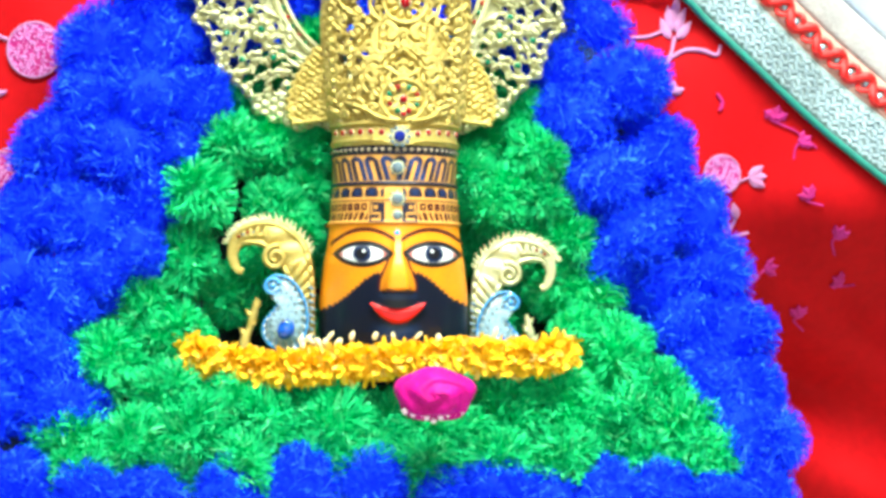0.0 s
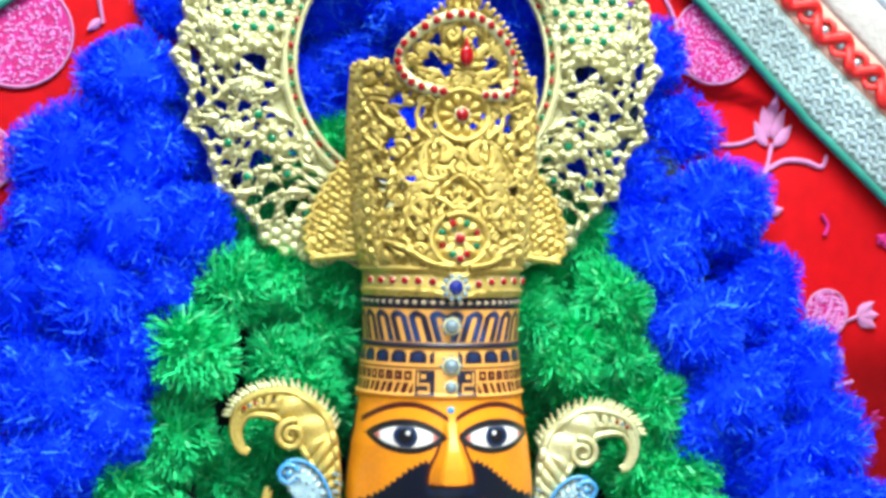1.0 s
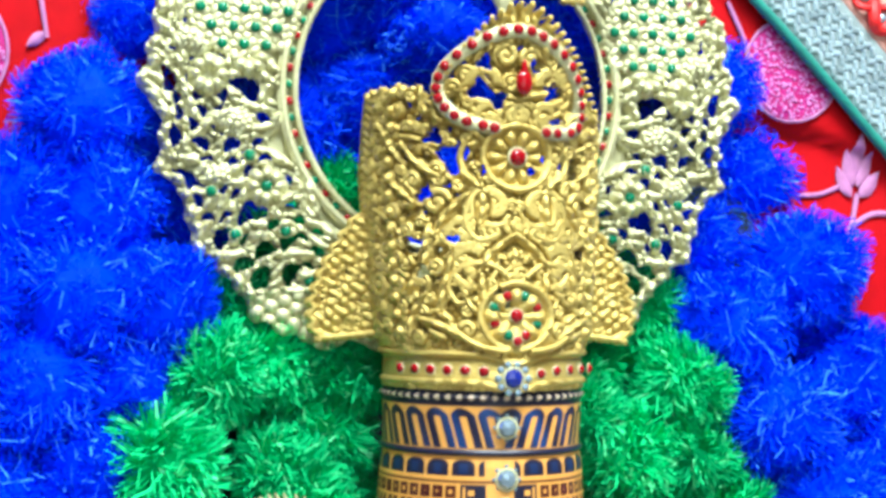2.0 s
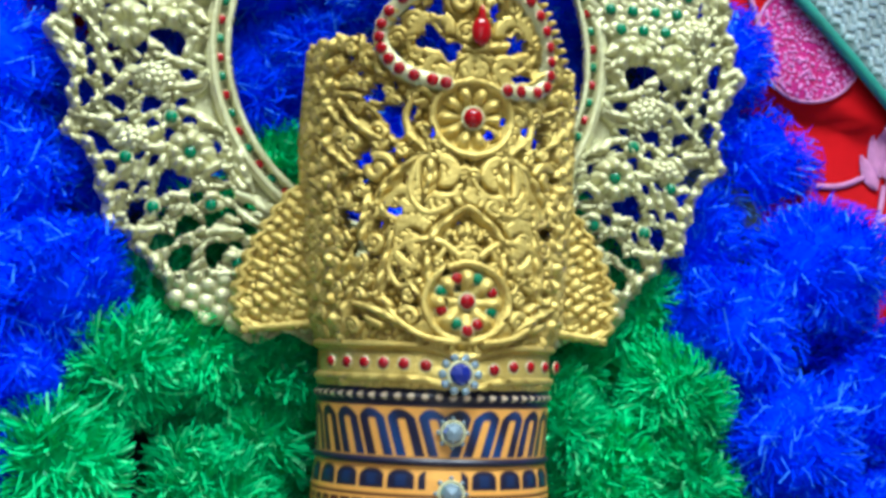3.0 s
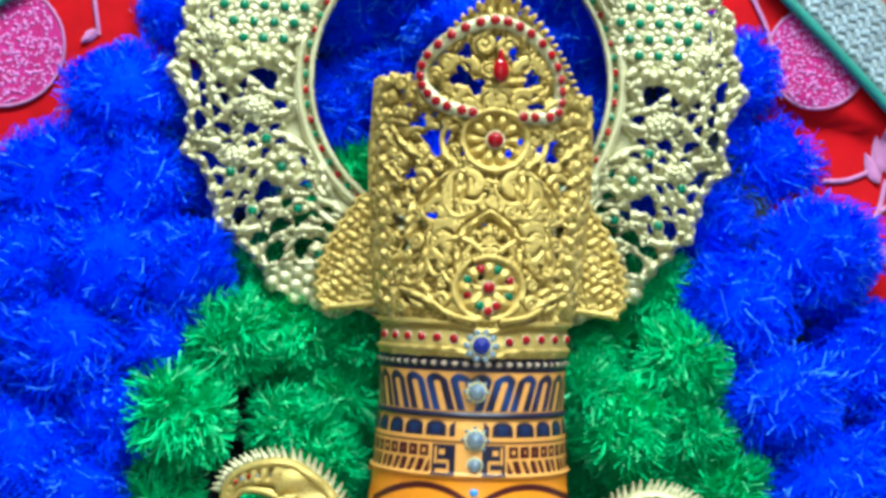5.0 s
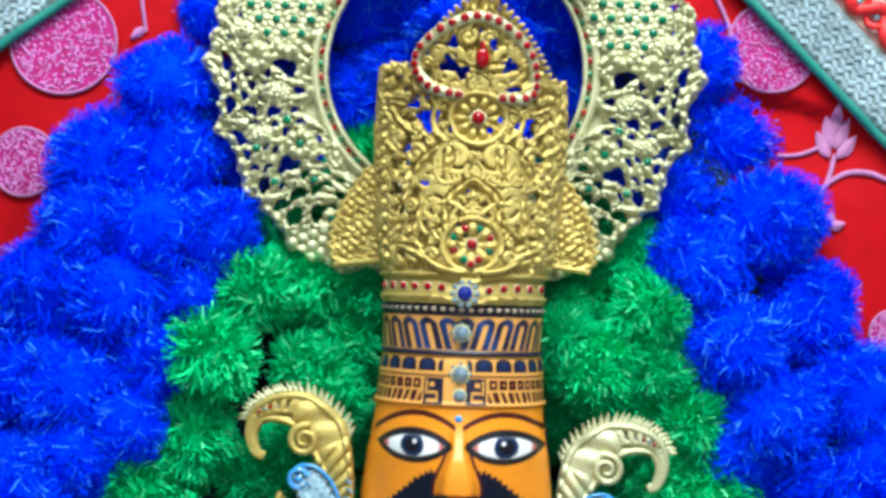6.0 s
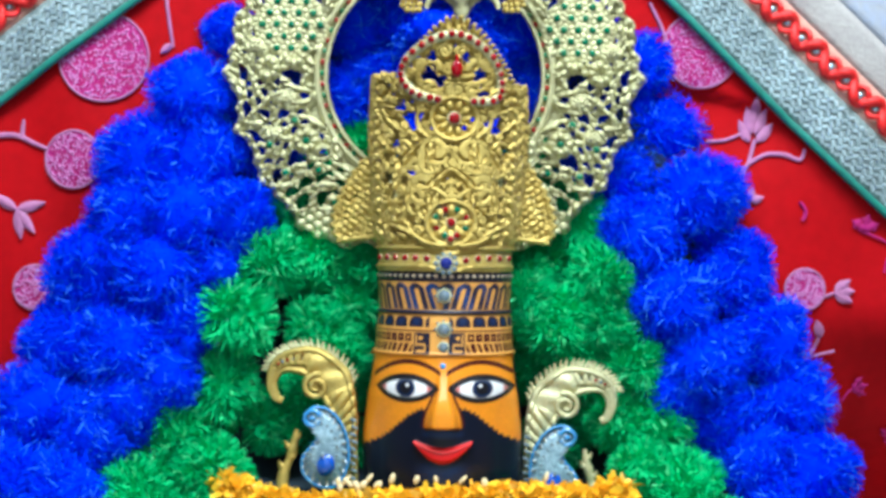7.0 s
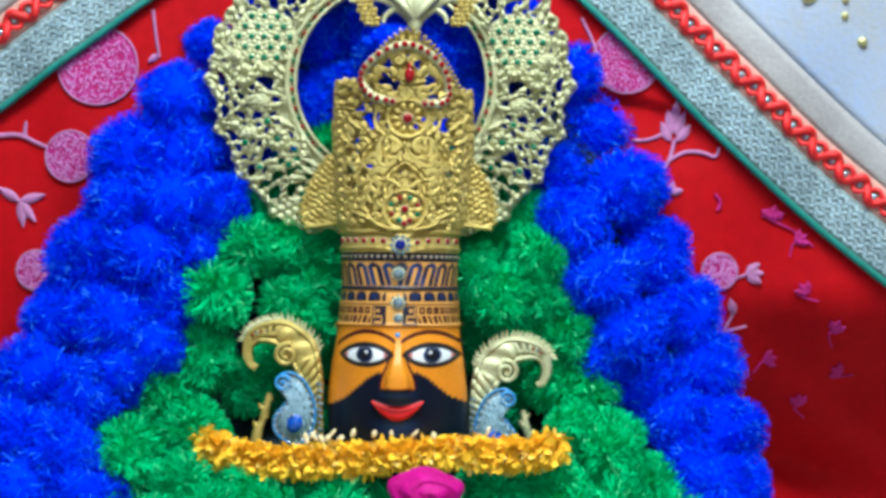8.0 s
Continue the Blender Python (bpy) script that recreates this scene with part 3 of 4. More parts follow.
pom_poms(GREEN_BALLS, "green", HEM_MIDDLE)
pom_poms(GREEN_BALLS, "green", HEM_LOW)
pom_poms(BLUE_BALLS, "blue", BLUE_LEFT)
pom_poms(BLUE_BALLS, "blue", BLUE_RIGHT)
pom_poms(BLUE_BALLS, "blue", BLUE_HEM)
pom_poms(BLUE_BALLS, "blue", BLUE_TOP, 1.0)
pom_poms(BLUE_BALLS, "blue", BLUE_BEHIND, 1.02)
pom_poms(GREEN_BALLS, "green", GREEN_BEHIND, 1.0)
pom_poms(GREEN_BALLS, "green", GREEN_NECK, 0.82)

# the padded cloth that carries the pom-poms
Xb, Zb = np.meshgrid(np.linspace(-1, 1, 60), np.linspace(-1.05, 3.9, 70))
Xw = Xb * (2.45 - 2.1 * np.clip((Zb + 0.2) / 4.1, 0, 1) ** 1.15)
Yb = np.vectorize(front_y)(Xw, Zb) + 0.36 + 0.6 * smoothstep(1.35, 1.05, np.abs(Xw)) * smoothstep(0.0, 0.25, Zb)
backing = whole("dress_backing", grid(Xw, np.minimum(Yb, cloth_y(Xw, Zb) - 0.03), Zb)[0], DARK_CLOTH, (0, 0.3, -1.05), "dark padded backing cloth of the pom-pom dress", "dress")
thick(backing, 0.004)

# ---------------------------------------------------------------- idol
AX = -0.03


def idol():
    """A painted bust: one closed front with nose, lips and turban bands."""
    th = np.linspace(-math.radians(112), math.radians(112), 330)
    zz = np.linspace(0.0, 1.56, 300)
    T, Z = np.meshgrid(th, zz)
    R = np.interp(Z, [0.0, 0.3, 0.72, 0.92, 1.16, 1.2, 1.42, 1.56], [0.42, 0.45, 0.45, 0.42, 0.405, 0.395, 0.40, 0.40])
    x = R * np.sin(T)
    u = x + AX - (-0.005)
    # reliefs
    nose_w = 0.045 + 0.065 * smoothstep(0.80, 0.57, Z)
    nose = smoothstep(nose_w, nose_w * 0.35, np.abs(u)) * smoothstep(0.92, 0.62, Z) * smoothstep(0.535, 0.565, Z)
    lips_mid = 0.395 + 0.080 * (u / 0.165) ** 2
    lips_d = np.abs(Z - lips_mid) / (0.046 * np.clip(1 - (u / 0.165) ** 2, 1e-4, 1) ** 0.7)
    lips = smoothstep(1.1, 0.5, lips_d)
    eyes = sum(smoothstep(1.0, 0.2, np.sqrt(((u - s * 0.216) / 0.19) ** 2 + ((Z - 0.778) / 0.09) ** 2)) for s in (-1, 1))
    R = R + 0.10 * nose + 0.03 * lips + 0.015 * eyes + 0.03 * smoothstep(0.85, 1.25, np.abs(T)) * smoothstep(0.80, 0.45, Z)
    bands = smoothstep(0.012, 0.004, np.abs(Z - 1.215)) + smoothstep(0.012, 0.004, np.abs(Z - 1.425)) + smoothstep(0.01, 0.004, np.abs(Z - 0.975))
    R = R + 0.012 * bands
    arc = T * 0.41 + 0.005
    # paint
    orange, navy, black = np.array((0.78, 0.27, 0.012)), np.array((0.002, 0.005, 0.018)), np.array((0.006, 0.006, 0.010))
    tan, lips_red, white = np.array((0.70, 0.34, 0.075)), np.array((0.62, 0.008, 0.012)), np.array((0.80, 0.82, 0.86))
    maroon, steel = np.array((0.055, 0.006, 0.008)), np.array((0.008, 0.035, 0.13))
    col = np.empty(T.shape + (3,))
    col[:] = orange

    def lay(mask, c):
        col[:] = col * (1 - mask[..., None]) + c * mask[..., None]

    e = 0.006
    lay(smoothstep(0.965, 0.972, Z), tan)
    # beard with a toothed edge
    edge = np.where(np.abs(u) < 0.09, 0.56, np.interp(np.abs(u), [0.09, 0.13, 0.2, 0.33, 0.45], [0.66, 0.665, 0.625, 0.51, 0.43]))
    teeth = 0.022 * (((np.abs(u) * 38) % 1.0) - 0.5)
    lay(smoothstep(edge + teeth + e, edge + teeth - e, Z), navy)
    # blue gloss of the beard painted in as two soft steel patches
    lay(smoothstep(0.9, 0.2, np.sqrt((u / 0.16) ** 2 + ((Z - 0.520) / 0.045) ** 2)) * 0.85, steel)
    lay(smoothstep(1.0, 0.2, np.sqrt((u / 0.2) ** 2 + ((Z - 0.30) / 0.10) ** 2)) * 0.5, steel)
    lay(smoothstep(1.1, 0.9, lips_d) * (np.abs(u) < 0.165), lips_red)
    lay(smoothstep(0.008, 0.002, np.abs(Z - lips_mid - 0.012)) * smoothstep(0.15, 0.12, np.abs(u)) * 0.7, maroon)
    lay(smoothstep(nose_w + e, nose_w - e, np.abs(u)) * smoothstep(0.548, 0.56, Z) * smoothstep(0.86, 0.80, Z), orange)
    for s in (-1, 1):
        # nostril and nose side lines
        lay(smoothstep(0.012, 0.005, np.abs(s * u - nose_w - 0.004)) * smoothstep(0.55, 0.56, Z) * smoothstep(0.78, 0.74, Z), maroon)
        lay(smoothstep(0.012, 0.004, np.sqrt(((s * u - 0.05) / 2.2) ** 2 + (Z - 0.556) ** 2)), maroon)
        v, h = s * (u - s * 0.216), Z - 0.778
        # brow
        arch = 0.885 + 0.045 - 1.9 * (v + 0.01) ** 2
        lay(smoothstep(0.018, 0.010, np.abs(Z - arch)) * smoothstep(0.21, 0.2, np.abs(v - 0.005)), maroon)
        # almond eye
        half = 0.082 * np.clip(1 - (v / 0.190) ** 2, 0, 1) ** 0.8
        lay(smoothstep(half + 0.006, half - 0.002, np.abs(h)) * (np.abs(v) < 0.2), black)
        half = 0.050 * np.clip(1 - (v / 0.145) ** 2, 0, 1) ** 0.75
        white_in = smoothstep(half + 0.004, half - 0.004, np.abs(h + 0.002)) * (np.abs(v) < 0.152)
        lay(white_in, white)
        lay(white_in * smoothstep(0.11, 0.135, np.abs(v)), np.array((0.5, 0.08, 0.06)))
        r = np.hypot(v, h - 0.002)
        lay(smoothstep(0.060, 0.053, r) * white_in, black)
        # small white glint painted high in the iris
        lay(smoothstep(0.012, 0.007, np.hypot(v + 0.012, h - 0.018)), white)
        lay(smoothstep(0.012, 0.004, np.abs(r - 0.045)) * white_in * 0.6, steel)
    # turban bands
    ink = np.array((0.010, 0.010, 0.030))
    out = np.abs(arc)
    key = ((out - 0.005) * 19) % 1
    dots_u = np.maximum(np.abs(key - 0.5) * 2 / 0.82, np.abs(Z - 1.070) / 0.024)
    away = smoothstep(0.155, 0.165, out)
    lay(smoothstep(1.06, 0.94, dots_u) * smoothstep(0.12, 0.28, dots_u + 0.15 * np.sin(out * 90)) * away, maroon)
    slant = ((out * 24) + 9.0 * (Z - 1.0)) % 1
    lay(np.where((Z > 0.985) & (Z < 1.034), smoothstep(0.28, 0.45, np.abs(slant - 0.5) * 2 + 0.15 * np.sin(out * 70)), 0.0) * away, maroon)
    # hooked key on each side of the jewels
    gu, gv = (out - 0.102) / 0.048, (Z - 1.035) / 0.062
    glyph = smoothstep(1.06, 0.96, np.maximum(np.abs(gu), np.abs(gv)))
    lay(glyph, ink)
    for cu, cv, hu, hv in ((0.15, 0.50, 0.24, 0.17), (0.68, 0.30, 0.10, 0.55), (0.05, -0.10, 0.50, 0.10), (-0.40, -0.50, 0.13, 0.32), (0.20, -0.70, 0.50, 0.11)):
        lay(smoothstep(1.15, 0.85, np.maximum(np.abs(gu - cu) / hu, np.abs(gv - cv) / hv)), tan)
    # rounded blocks
    q = np.abs(((out * 9.6 + 0.15) % 1) - 0.5) * 2
    lid = 1.192 - 0.03 * np.clip(q, 0, 1) ** 3
    lay(np.where(Z > 1.13, smoothstep(0.92, 0.84, q) * smoothstep(lid + 0.004, lid - 0.004, Z), 0.0) * smoothstep(0.055, 0.06, out), ink)
    lay(np.where((Z > 1.14) & (Z < 1.175), smoothstep(0.5, 0.2, q) * 0.5, 0.0) * smoothstep(0.06, 0.07, out), steel)
    lay(smoothstep(0.004, 0.0, np.abs(Z - 1.107) - 0.003), maroon)
    lay(smoothstep(0.004, 0.0, np.abs(Z - 1.217) - 0.012), ink)
    # leaning arches
    f = np.abs((((out + 0.30 * (1.31 - Z)) * 9.3 + 0.25) % 1) - 0.5) * 2
    crown_line = 1.385 - 0.035 * f ** 2
    hole_line = 1.352 - 0.035 * f ** 2
    arch = smoothstep(0.95, 0.87, f) * smoothstep(crown_line + 0.004, crown_line - 0.004, Z) * (Z > 1.236)
    hole = smoothstep(0.30, 0.20, f) * smoothstep(hole_line + 0.004, hole_line - 0.004, Z)
    band_ink = ink + (steel * 1.3 - ink) * (0.5 + 0.5 * np.sin(arc * 37 + Z * 21))[..., None] * smoothstep(0.45, 0.15, out)[..., None]
    col[:] = col * (1 - (arch * (1 - hole))[..., None]) + band_ink * (arch * (1 - hole))[..., None]
    lay(smoothstep(0.004, 0.0, np.abs(Z - 1.428) - 0.034), ink)
    dots = np.hypot((((arc * 22) % 1) - 0.5) / 22, Z - 1.425)
    lay(smoothstep(0.014, 0.009, dots), np.array((0.62, 0.50, 0.36)))
    # hair at the sides
    lay(smoothstep(1.36, 1.42, np.abs(T)) * smoothstep(1.0, 0.9, Z), navy)
    X, Y = AX + R * np.sin(T), 0.42 - R * np.cos(T)
    (verts, faces), used = grid(X, Y, Z)
    return (verts, faces), col.reshape(-1, 3)[used]


shape, paint = idol()
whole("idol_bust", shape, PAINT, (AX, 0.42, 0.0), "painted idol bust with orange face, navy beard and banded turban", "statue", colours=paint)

# jewels down the middle of the turban
STONE = dome_shape(12, 3, 0.7)
FACETED = dome_shape(8, 2, 0.6)
GEMS = {n: raw_mesh(f"{n}_gem", *(FACETED if n in ("crystal", "sapphire") else STONE), m, n not in ("crystal", "sapphire")) for n, m in (("ruby", RUBY), ("emerald", EMERALD), ("sapphire", SAPPHIRE), ("crystal", CRYSTAL), ("sky", SKY_GLASS), ("royal", ROYAL_GLASS))}
COLLET = raw_mesh("gold_collet", *tube([(math.cos(a), 0, math.sin(a)) for a in np.linspace(0, 2 * math.pi, 16, endpoint=False)], [0.16], 6, 1, True), PALE_GOLD)
for z, r, gem in ((1.312, 0.036, "crystal"), (1.118, 0.038, "crystal"), (1.015, 0.030, "crystal"), (0.905, 0.022, "sky")):
    jewel = thing("turban_jewel", (-0.01, 0.0, z), "round clear glass jewel set on the idol's turban", "jewel", "jewels down the turban")
    piece("stone", GEMS[gem], jewel, (-0.01, 0.005, z), r)
    piece("setting", COLLET, jewel, (-0.01, 0.01, z), r * 1.05)
    for k in range(8):
        a = k * math.pi / 4
        piece("petal_bead", GEMS["crystal"], jewel, (-0.01 + r * 1.3 * math.cos(a), 0.015, z + r * 1.3 * math.sin(a)), r * 0.24)


# ---------------------------------------------------------------- gold filigree
def scroll_field(U, V, elements):
    """Relief of spiral scrolls: for each, centre, radius, sense and phase."""
    H, near = np.zeros(U.shape), np.full(U.shape, 9.0)
    for cu, cv, r, sense, phase in elements:
        box = (np.abs(U - cu) < r * 1.4) & (np.abs(V - cv) < r * 1.4)
        if not box.any():
            continue
        du, dv = U[box] - cu, V[box] - cv
        rr, th = np.hypot(du, dv) / r, np.arctan2(dv, du)
        arm = (sense * (th + phase) / (2 * math.pi) + 1.7 * rr ** 0.8) % 1
        h = smoothstep(0.18, 0.5, 1 - np.abs(arm - 0.5) * 2) * smoothstep(1.12, 0.95, rr)
        h = np.maximum(h, smoothstep(0.26, 0.1, rr))
        H[box] = np.maximum(H[box], h)
        near[box] = np.minimum(near[box], rr)
    return H, near


def leaf_field(U, V, leaves):
    """Relief of bent, veined leaves; each has a foot, length, half width, way and bend. Also how far a place is from its nearest leaf."""
    H, near = np.zeros(U.shape), np.full(U.shape, 9.0)
    for cu, cv, L, W, ang, bend in leaves:
        box = (np.abs(U - cu) < L * 1.25) & (np.abs(V - cv) < L * 1.25)
        if not box.any():
            continue
        du, dv = U[box] - cu, V[box] - cv
        p = (du * math.cos(ang) + dv * math.sin(ang)) / L
        q = (dv * math.cos(ang) - du * math.sin(ang)) - bend * L * p * p
        half = W * np.sin(math.pi * np.clip(p, 0.02, 0.98) ** 0.75) + 0.12 * W
        e = np.abs(q) / half + 6 * (np.clip(-p - 0.03, 0, 1) + np.clip(p - 1.03, 0, 1))
        h = np.sqrt(np.clip(1 - e * e, 0, 1)) * (0.60 + 0.40 * np.exp(-(e / 0.20) ** 2)) * (0.90 + 0.10 * np.cos(26 * p - 6 * e))
        H[box] = np.where(e < 1, 0.12 + 0.88 * h, H[box])
        near[box] = np.minimum(near[box], e)
    return H, near


def bead_field(U, V, step, size=0.5):
    row = np.floor(V / (step * 0.87))
    a = ((U / step + 0.5 * (row % 2)) % 1) - 0.5
    b = ((V / (step * 0.87)) % 1) - 0.5
    return np.sqrt(np.clip(1 - (np.hypot(a, b * 0.87) / size) ** 2, 0, 1))


def crown_front(z):
    return np.interp(z, [1.44, 1.5, 1.73, 2.34, 2.64, 2.92], [0.0, 0.0, 0.055, 0.12, 0.09, 0.06])


def crown_radius(z):
    return np.interp(z, [1.44, 1.6, 2.0, 2.3, 2.6, 2.92], [0.405, 0.405, 0.445, 0.465, 0.45, 0.45])


def crown_place(x, z, lift=0.0):
    R = crown_radius(z)
    t = math.asin(max(-1.0, min(1.0, (x - AX) / R)))
    return (AX + (R + lift) * math.sin(t), crown_front(z) + R - (R + lift) * math.cos(t), z), t


def crown_sheet():
    th = np.linspace(-math.radians(118), math.radians(118), 520)
    zz = np.linspace(1.452, 2.93, 400)
    T, Z = np.meshgrid(th, zz)
    R = crown_radius(Z)
    U = T * 0.46
    x = AX + R * np.sin(T)
    c = x - 0.02
    rng = random.Random(21)
    elements = []
    for _ in range(4000):
        u, v, r = rng.uniform(0.0, 0.62), rng.uniform(1.62, 2.86), rng.choice((0.024, 0.030, 0.036, 0.045, 0.058))
        if all(math.hypot(u + 0.05 - e[0], v - e[1]) > 0.92 * (r + e[2]) for e in elements[::2]):
            ph, sense = rng.uniform(0, 6), rng.choice((-1, 1))
            elements += [(u + 0.05, v, r, sense, ph), (0.05 - u + rng.uniform(-0.01, 0.01), v + rng.uniform(-0.01, 0.01), r, -sense, math.pi - ph)]
    # paired hearts and side volutes round the middle
    for u, v, r in ((0.09, 2.15, 0.085), (0.17, 1.93, 0.10), (0.11, 1.60, 0.07), (0.20, 2.05, 0.07), (0.12, 2.62, 0.085), (0.10, 2.50, 0.06)):
        elements += [(0.055 + u, v, r, 1, 0.6), (0.055 - u, v, r, -1, math.pi - 0.6)]
    H, near = scroll_field(U, Z, elements)
    leaves = []
    for _ in range(1500):
        u, v = rng.uniform(0.0, 0.46), rng.uniform(1.64, 2.80)
        if all(math.hypot(u - e[0], v - e[1]) > 0.130 for e in leaves):
            leaves.append((u, v, rng.uniform(0.18, 0.28), rng.uniform(0.020, 0.030), 1.3 + 1.1 * math.sin(7 * v + 4 * u) + rng.uniform(-0.4, 0.4), rng.uniform(-0.5, 0.5)))
    blades, away = leaf_field(np.abs(U - 0.05), Z, leaves)
    on_leaf = smoothstep(1.15, 0.95, away)
    H = 0.85 * H * (1 - on_leaf) + on_leaf * (0.15 + 0.9 * blades)
    near = np.where(away < 1.2, 0.5, near)
    wu, wz = U + 0.012 * np.sin(Z * 41 + 3 * U), Z + 0.012 * np.sin(U * 37 + 2 * Z)
    H = np.maximum(H, 0.5 * bead_field(wu, wz, 0.036) * smoothstep(0.95, 1.15, near))
    # vertical cable mouldings and pebble ground on the flanks
    flank = smoothstep(0.85, 1.05, np.abs(T))
    H = H * (1 - flank) + flank * np.maximum(0.85 * H, 0.6 * bead_field(wu, wz * 0.7, 0.028))
    cable = np.exp(-((np.abs(T) - 0.95) / 0.05) ** 2)
    H = np.maximum(H, cable * (0.8 + 0.3 * np.sin(Z * 95)))
    # rosettes
    for cx, cz, r, n in ((0.027, 2.342, 0.125, 10), (0.02, 1.73, 0.13, 8)):
        d, a = np.hypot(c + 0.02 - cx, Z - cz), np.arctan2(Z - cz, c + 0.02 - cx)
        petal = (0.5 + 0.5 * np.cos(n * a)) * np.exp(-((d - r * 0.62) / (r * 0.25)) ** 2)
        rim = np.exp(-((d - r) / 0.014) ** 2)
        disc = smoothstep(r * 1.12, r, d)
        H = H * (1 - disc) + disc * (0.45 + 0.5 * np.maximum(petal, rim))
    # bottom moulding
    wave = 1.53 - 0.035 * np.exp(-((x - 0.02) / 0.09) ** 2)
    m = smoothstep(0.062, 0.05, np.abs(Z - wave))
    H = H * (1 - m) + m * 0.25
    for dz in (-0.050, 0.058):
        H = np.maximum(H, 1.1 * np.exp(-((Z - wave - dz) / 0.011) ** 2))
    # outline: a pointed cap over lower shoulders
    ax = np.abs(c - 0.01)
    cap = 2.46 + 0.47 * (1 - np.clip(ax / 0.335, 0, 1) ** 1.6) ** 0.8
    shoulder = 2.62 - 0.05 * (x > 0) + 0.012 * np.cos(U * 60) - 0.10 * smoothstep(0.75, 0.45, np.abs(T))
    top = np.maximum(np.where(ax < 0.335, cap, 0), shoulder)
    serr = 0.012 * np.cos(np.arctan2(Z - 2.55, c) * 60)
    in_cap = smoothstep(0.0, 0.02, cap - Z) * (ax < 0.33) * (Z > 2.46)
    collar = np.exp(-((cap - Z) / 0.03) ** 2) * (ax < 0.335) * (Z > 2.5)
    H = np.maximum(H, collar * (0.7 + 0.5 * np.cos(np.arctan2(Z - 2.55, c) * 60)))
    keep = Z < top + np.where(ax < 0.335, serr, 0)
    # pierced openings
    pits = [(-0.20, 2.34, 0.05), (0.245, 2.31, 0.042), (-0.27, 2.42, 0.03), (-0.11, 2.60, 0.04), (-0.05, 2.56, 0.03), (0.16, 2.60, 0.032), (0.18, 2.50, 0.028),
            (-0.10, 2.70, 0.026), (0.09, 2.70, 0.024), (-0.3, 2.20, 0.025), (0.30, 2.16, 0.025), (-0.33, 2.0, 0.03), (-0.3, 1.9, 0.022), (0.29, 1.98, 0.022), (-0.2, 2.02, 0.018)]
    for px, pz, r in pits:
        a = np.arctan2(Z - pz, x - px)
        keep &= np.hypot(x - px, (Z - pz) * 0.9) > r * (1 + 0.25 * np.cos(3 * a + px * 40))
    keep &= ~((near > 1.08) & (near < 2) & (np.sin(U * 70) * np.sin(Z * 61) > 0.55) & (Z > 1.65) & (np.abs(T) < 0.9))
    R = R + (0.018 + 0.050 * smoothstep(1.55, 1.7, Z)) * H - 0.016
    X, Y = AX + R * np.sin(T), crown_front(Z) + crown_radius(Z) - R * np.cos(T)
    return grid(X, Y, Z, keep)[0]


crown = thing("crown", (AX, 0.4, 1.44), "tall gold filigree crown set with red and green stones", "crown")
thick(part("filigree_body", crown_sheet(), GOLD, crown, "embossed gold filigree shell"), 0.0012)


def set_stone(parent, place, r, gem, turn=None):
    collet = piece("setting", COLLET, parent, place, r, turn)
    stone = new("gem", GEMS[gem])
    stone.parent = collet


def stud(parent, x, z, r, gem, setting=True, lift=0.035):
    place, t = crown_place(x, z, lift)
    turn = Euler((0, 0, t))
    if not setting:
        return piece("gem", GEMS[gem], parent, place, r, turn)
    set_stone(parent, place, r, gem, turn)


cap_line = curve([(x, 0, z) for x, z in ((-0.06, 2.45), (-0.18, 2.485), (-0.25, 2.57), (-0.235, 2.675), (-0.125, 2.775), (0.01, 2.825), (0.125, 2.79), (0.225, 2.695), (0.265, 2.57), (0.245, 2.46), (0.125, 2.44))], 27)
for x, _, z in cap_line:
    stud(crown, x, z, 0.022, "ruby", lift=0.060)
part("cap_moulding", tube([crown_place(x, z, 0.040)[0] for x, _, z in cap_line], [0.030], 8, 0.8), PALE_GOLD, crown)
for k in range(1, 10):
    for s in (-1, 1):
        x = 0.0 + s * (0.035 + 0.070 * k - 0.0024 * k * k)
        if abs(x - AX) < 0.375:
            stud(crown, x, 1.53 - 0.03 * math.exp(-((x - 0.02) / 0.09) ** 2), 0.0195, "ruby")
stud(crown, 0.0, 1.50, 0.040, "sapphire")
for k in range(10):
    a = k * math.pi / 5
    stud(crown, 0.054 * math.cos(a), 1.50 + 0.054 * math.sin(a), 0.015, "crystal", False)
for k in range(8):
    a = k * math.pi / 4 + 0.39
    stud(crown, 0.02 + 0.085 * math.cos(a), 1.735 + 0.08 * math.sin(a), 0.020, "emerald" if k % 2 else "ruby", lift=0.03)
stud(crown, 0.02, 1.735, 0.027, "ruby")
stud(crown, 0.02, 1.64, 0.020, "ruby")
stud(crown, 0.027, 2.342, 0.036, "ruby", lift=0.045)
for x, z, r in ((-0.035, 2.14, 0.021), (0.085, 2.14, 0.021)):
    stud(crown, x, z, r, "crystal")
place, t = crown_place(0.037, 2.625, 0.062)
piece("drop_gem", GEMS["ruby"], crown, place, (0.034, 0.028, 0.050), Euler((0, 0, t)), "dark red drop-shaped stone")
piece("drop_tip", GEMS["ruby"], crown, (place[0], place[1], place[2] + 0.04), (0.014, 0.018, 0.05), Euler((0, 0, t)))
# scaled wings beside the crown's foot
for s in (-1, 1):
    fold = (lambda x: x) if s < 0 else (lambda x: -0.10 - x)
    V, W = np.meshgrid(np.linspace(0, 1, 110), np.linspace(0, 1, 110), indexing="ij")
    zw = 1.615 + 0.52 * V + 0.03 * (1 - V) * W
    outer = -0.755 + 0.02 * V + 0.20 * V ** 2.2 + 0.07 * (1 - V) ** 8 - 0.010 * np.cos(V * 60)
    xw = outer + (-0.42 - outer) * W
    wob = 0.007 * np.sin(61 * xw + 23 * zw) + 0.005 * np.sin(97 * zw - 31 * xw)
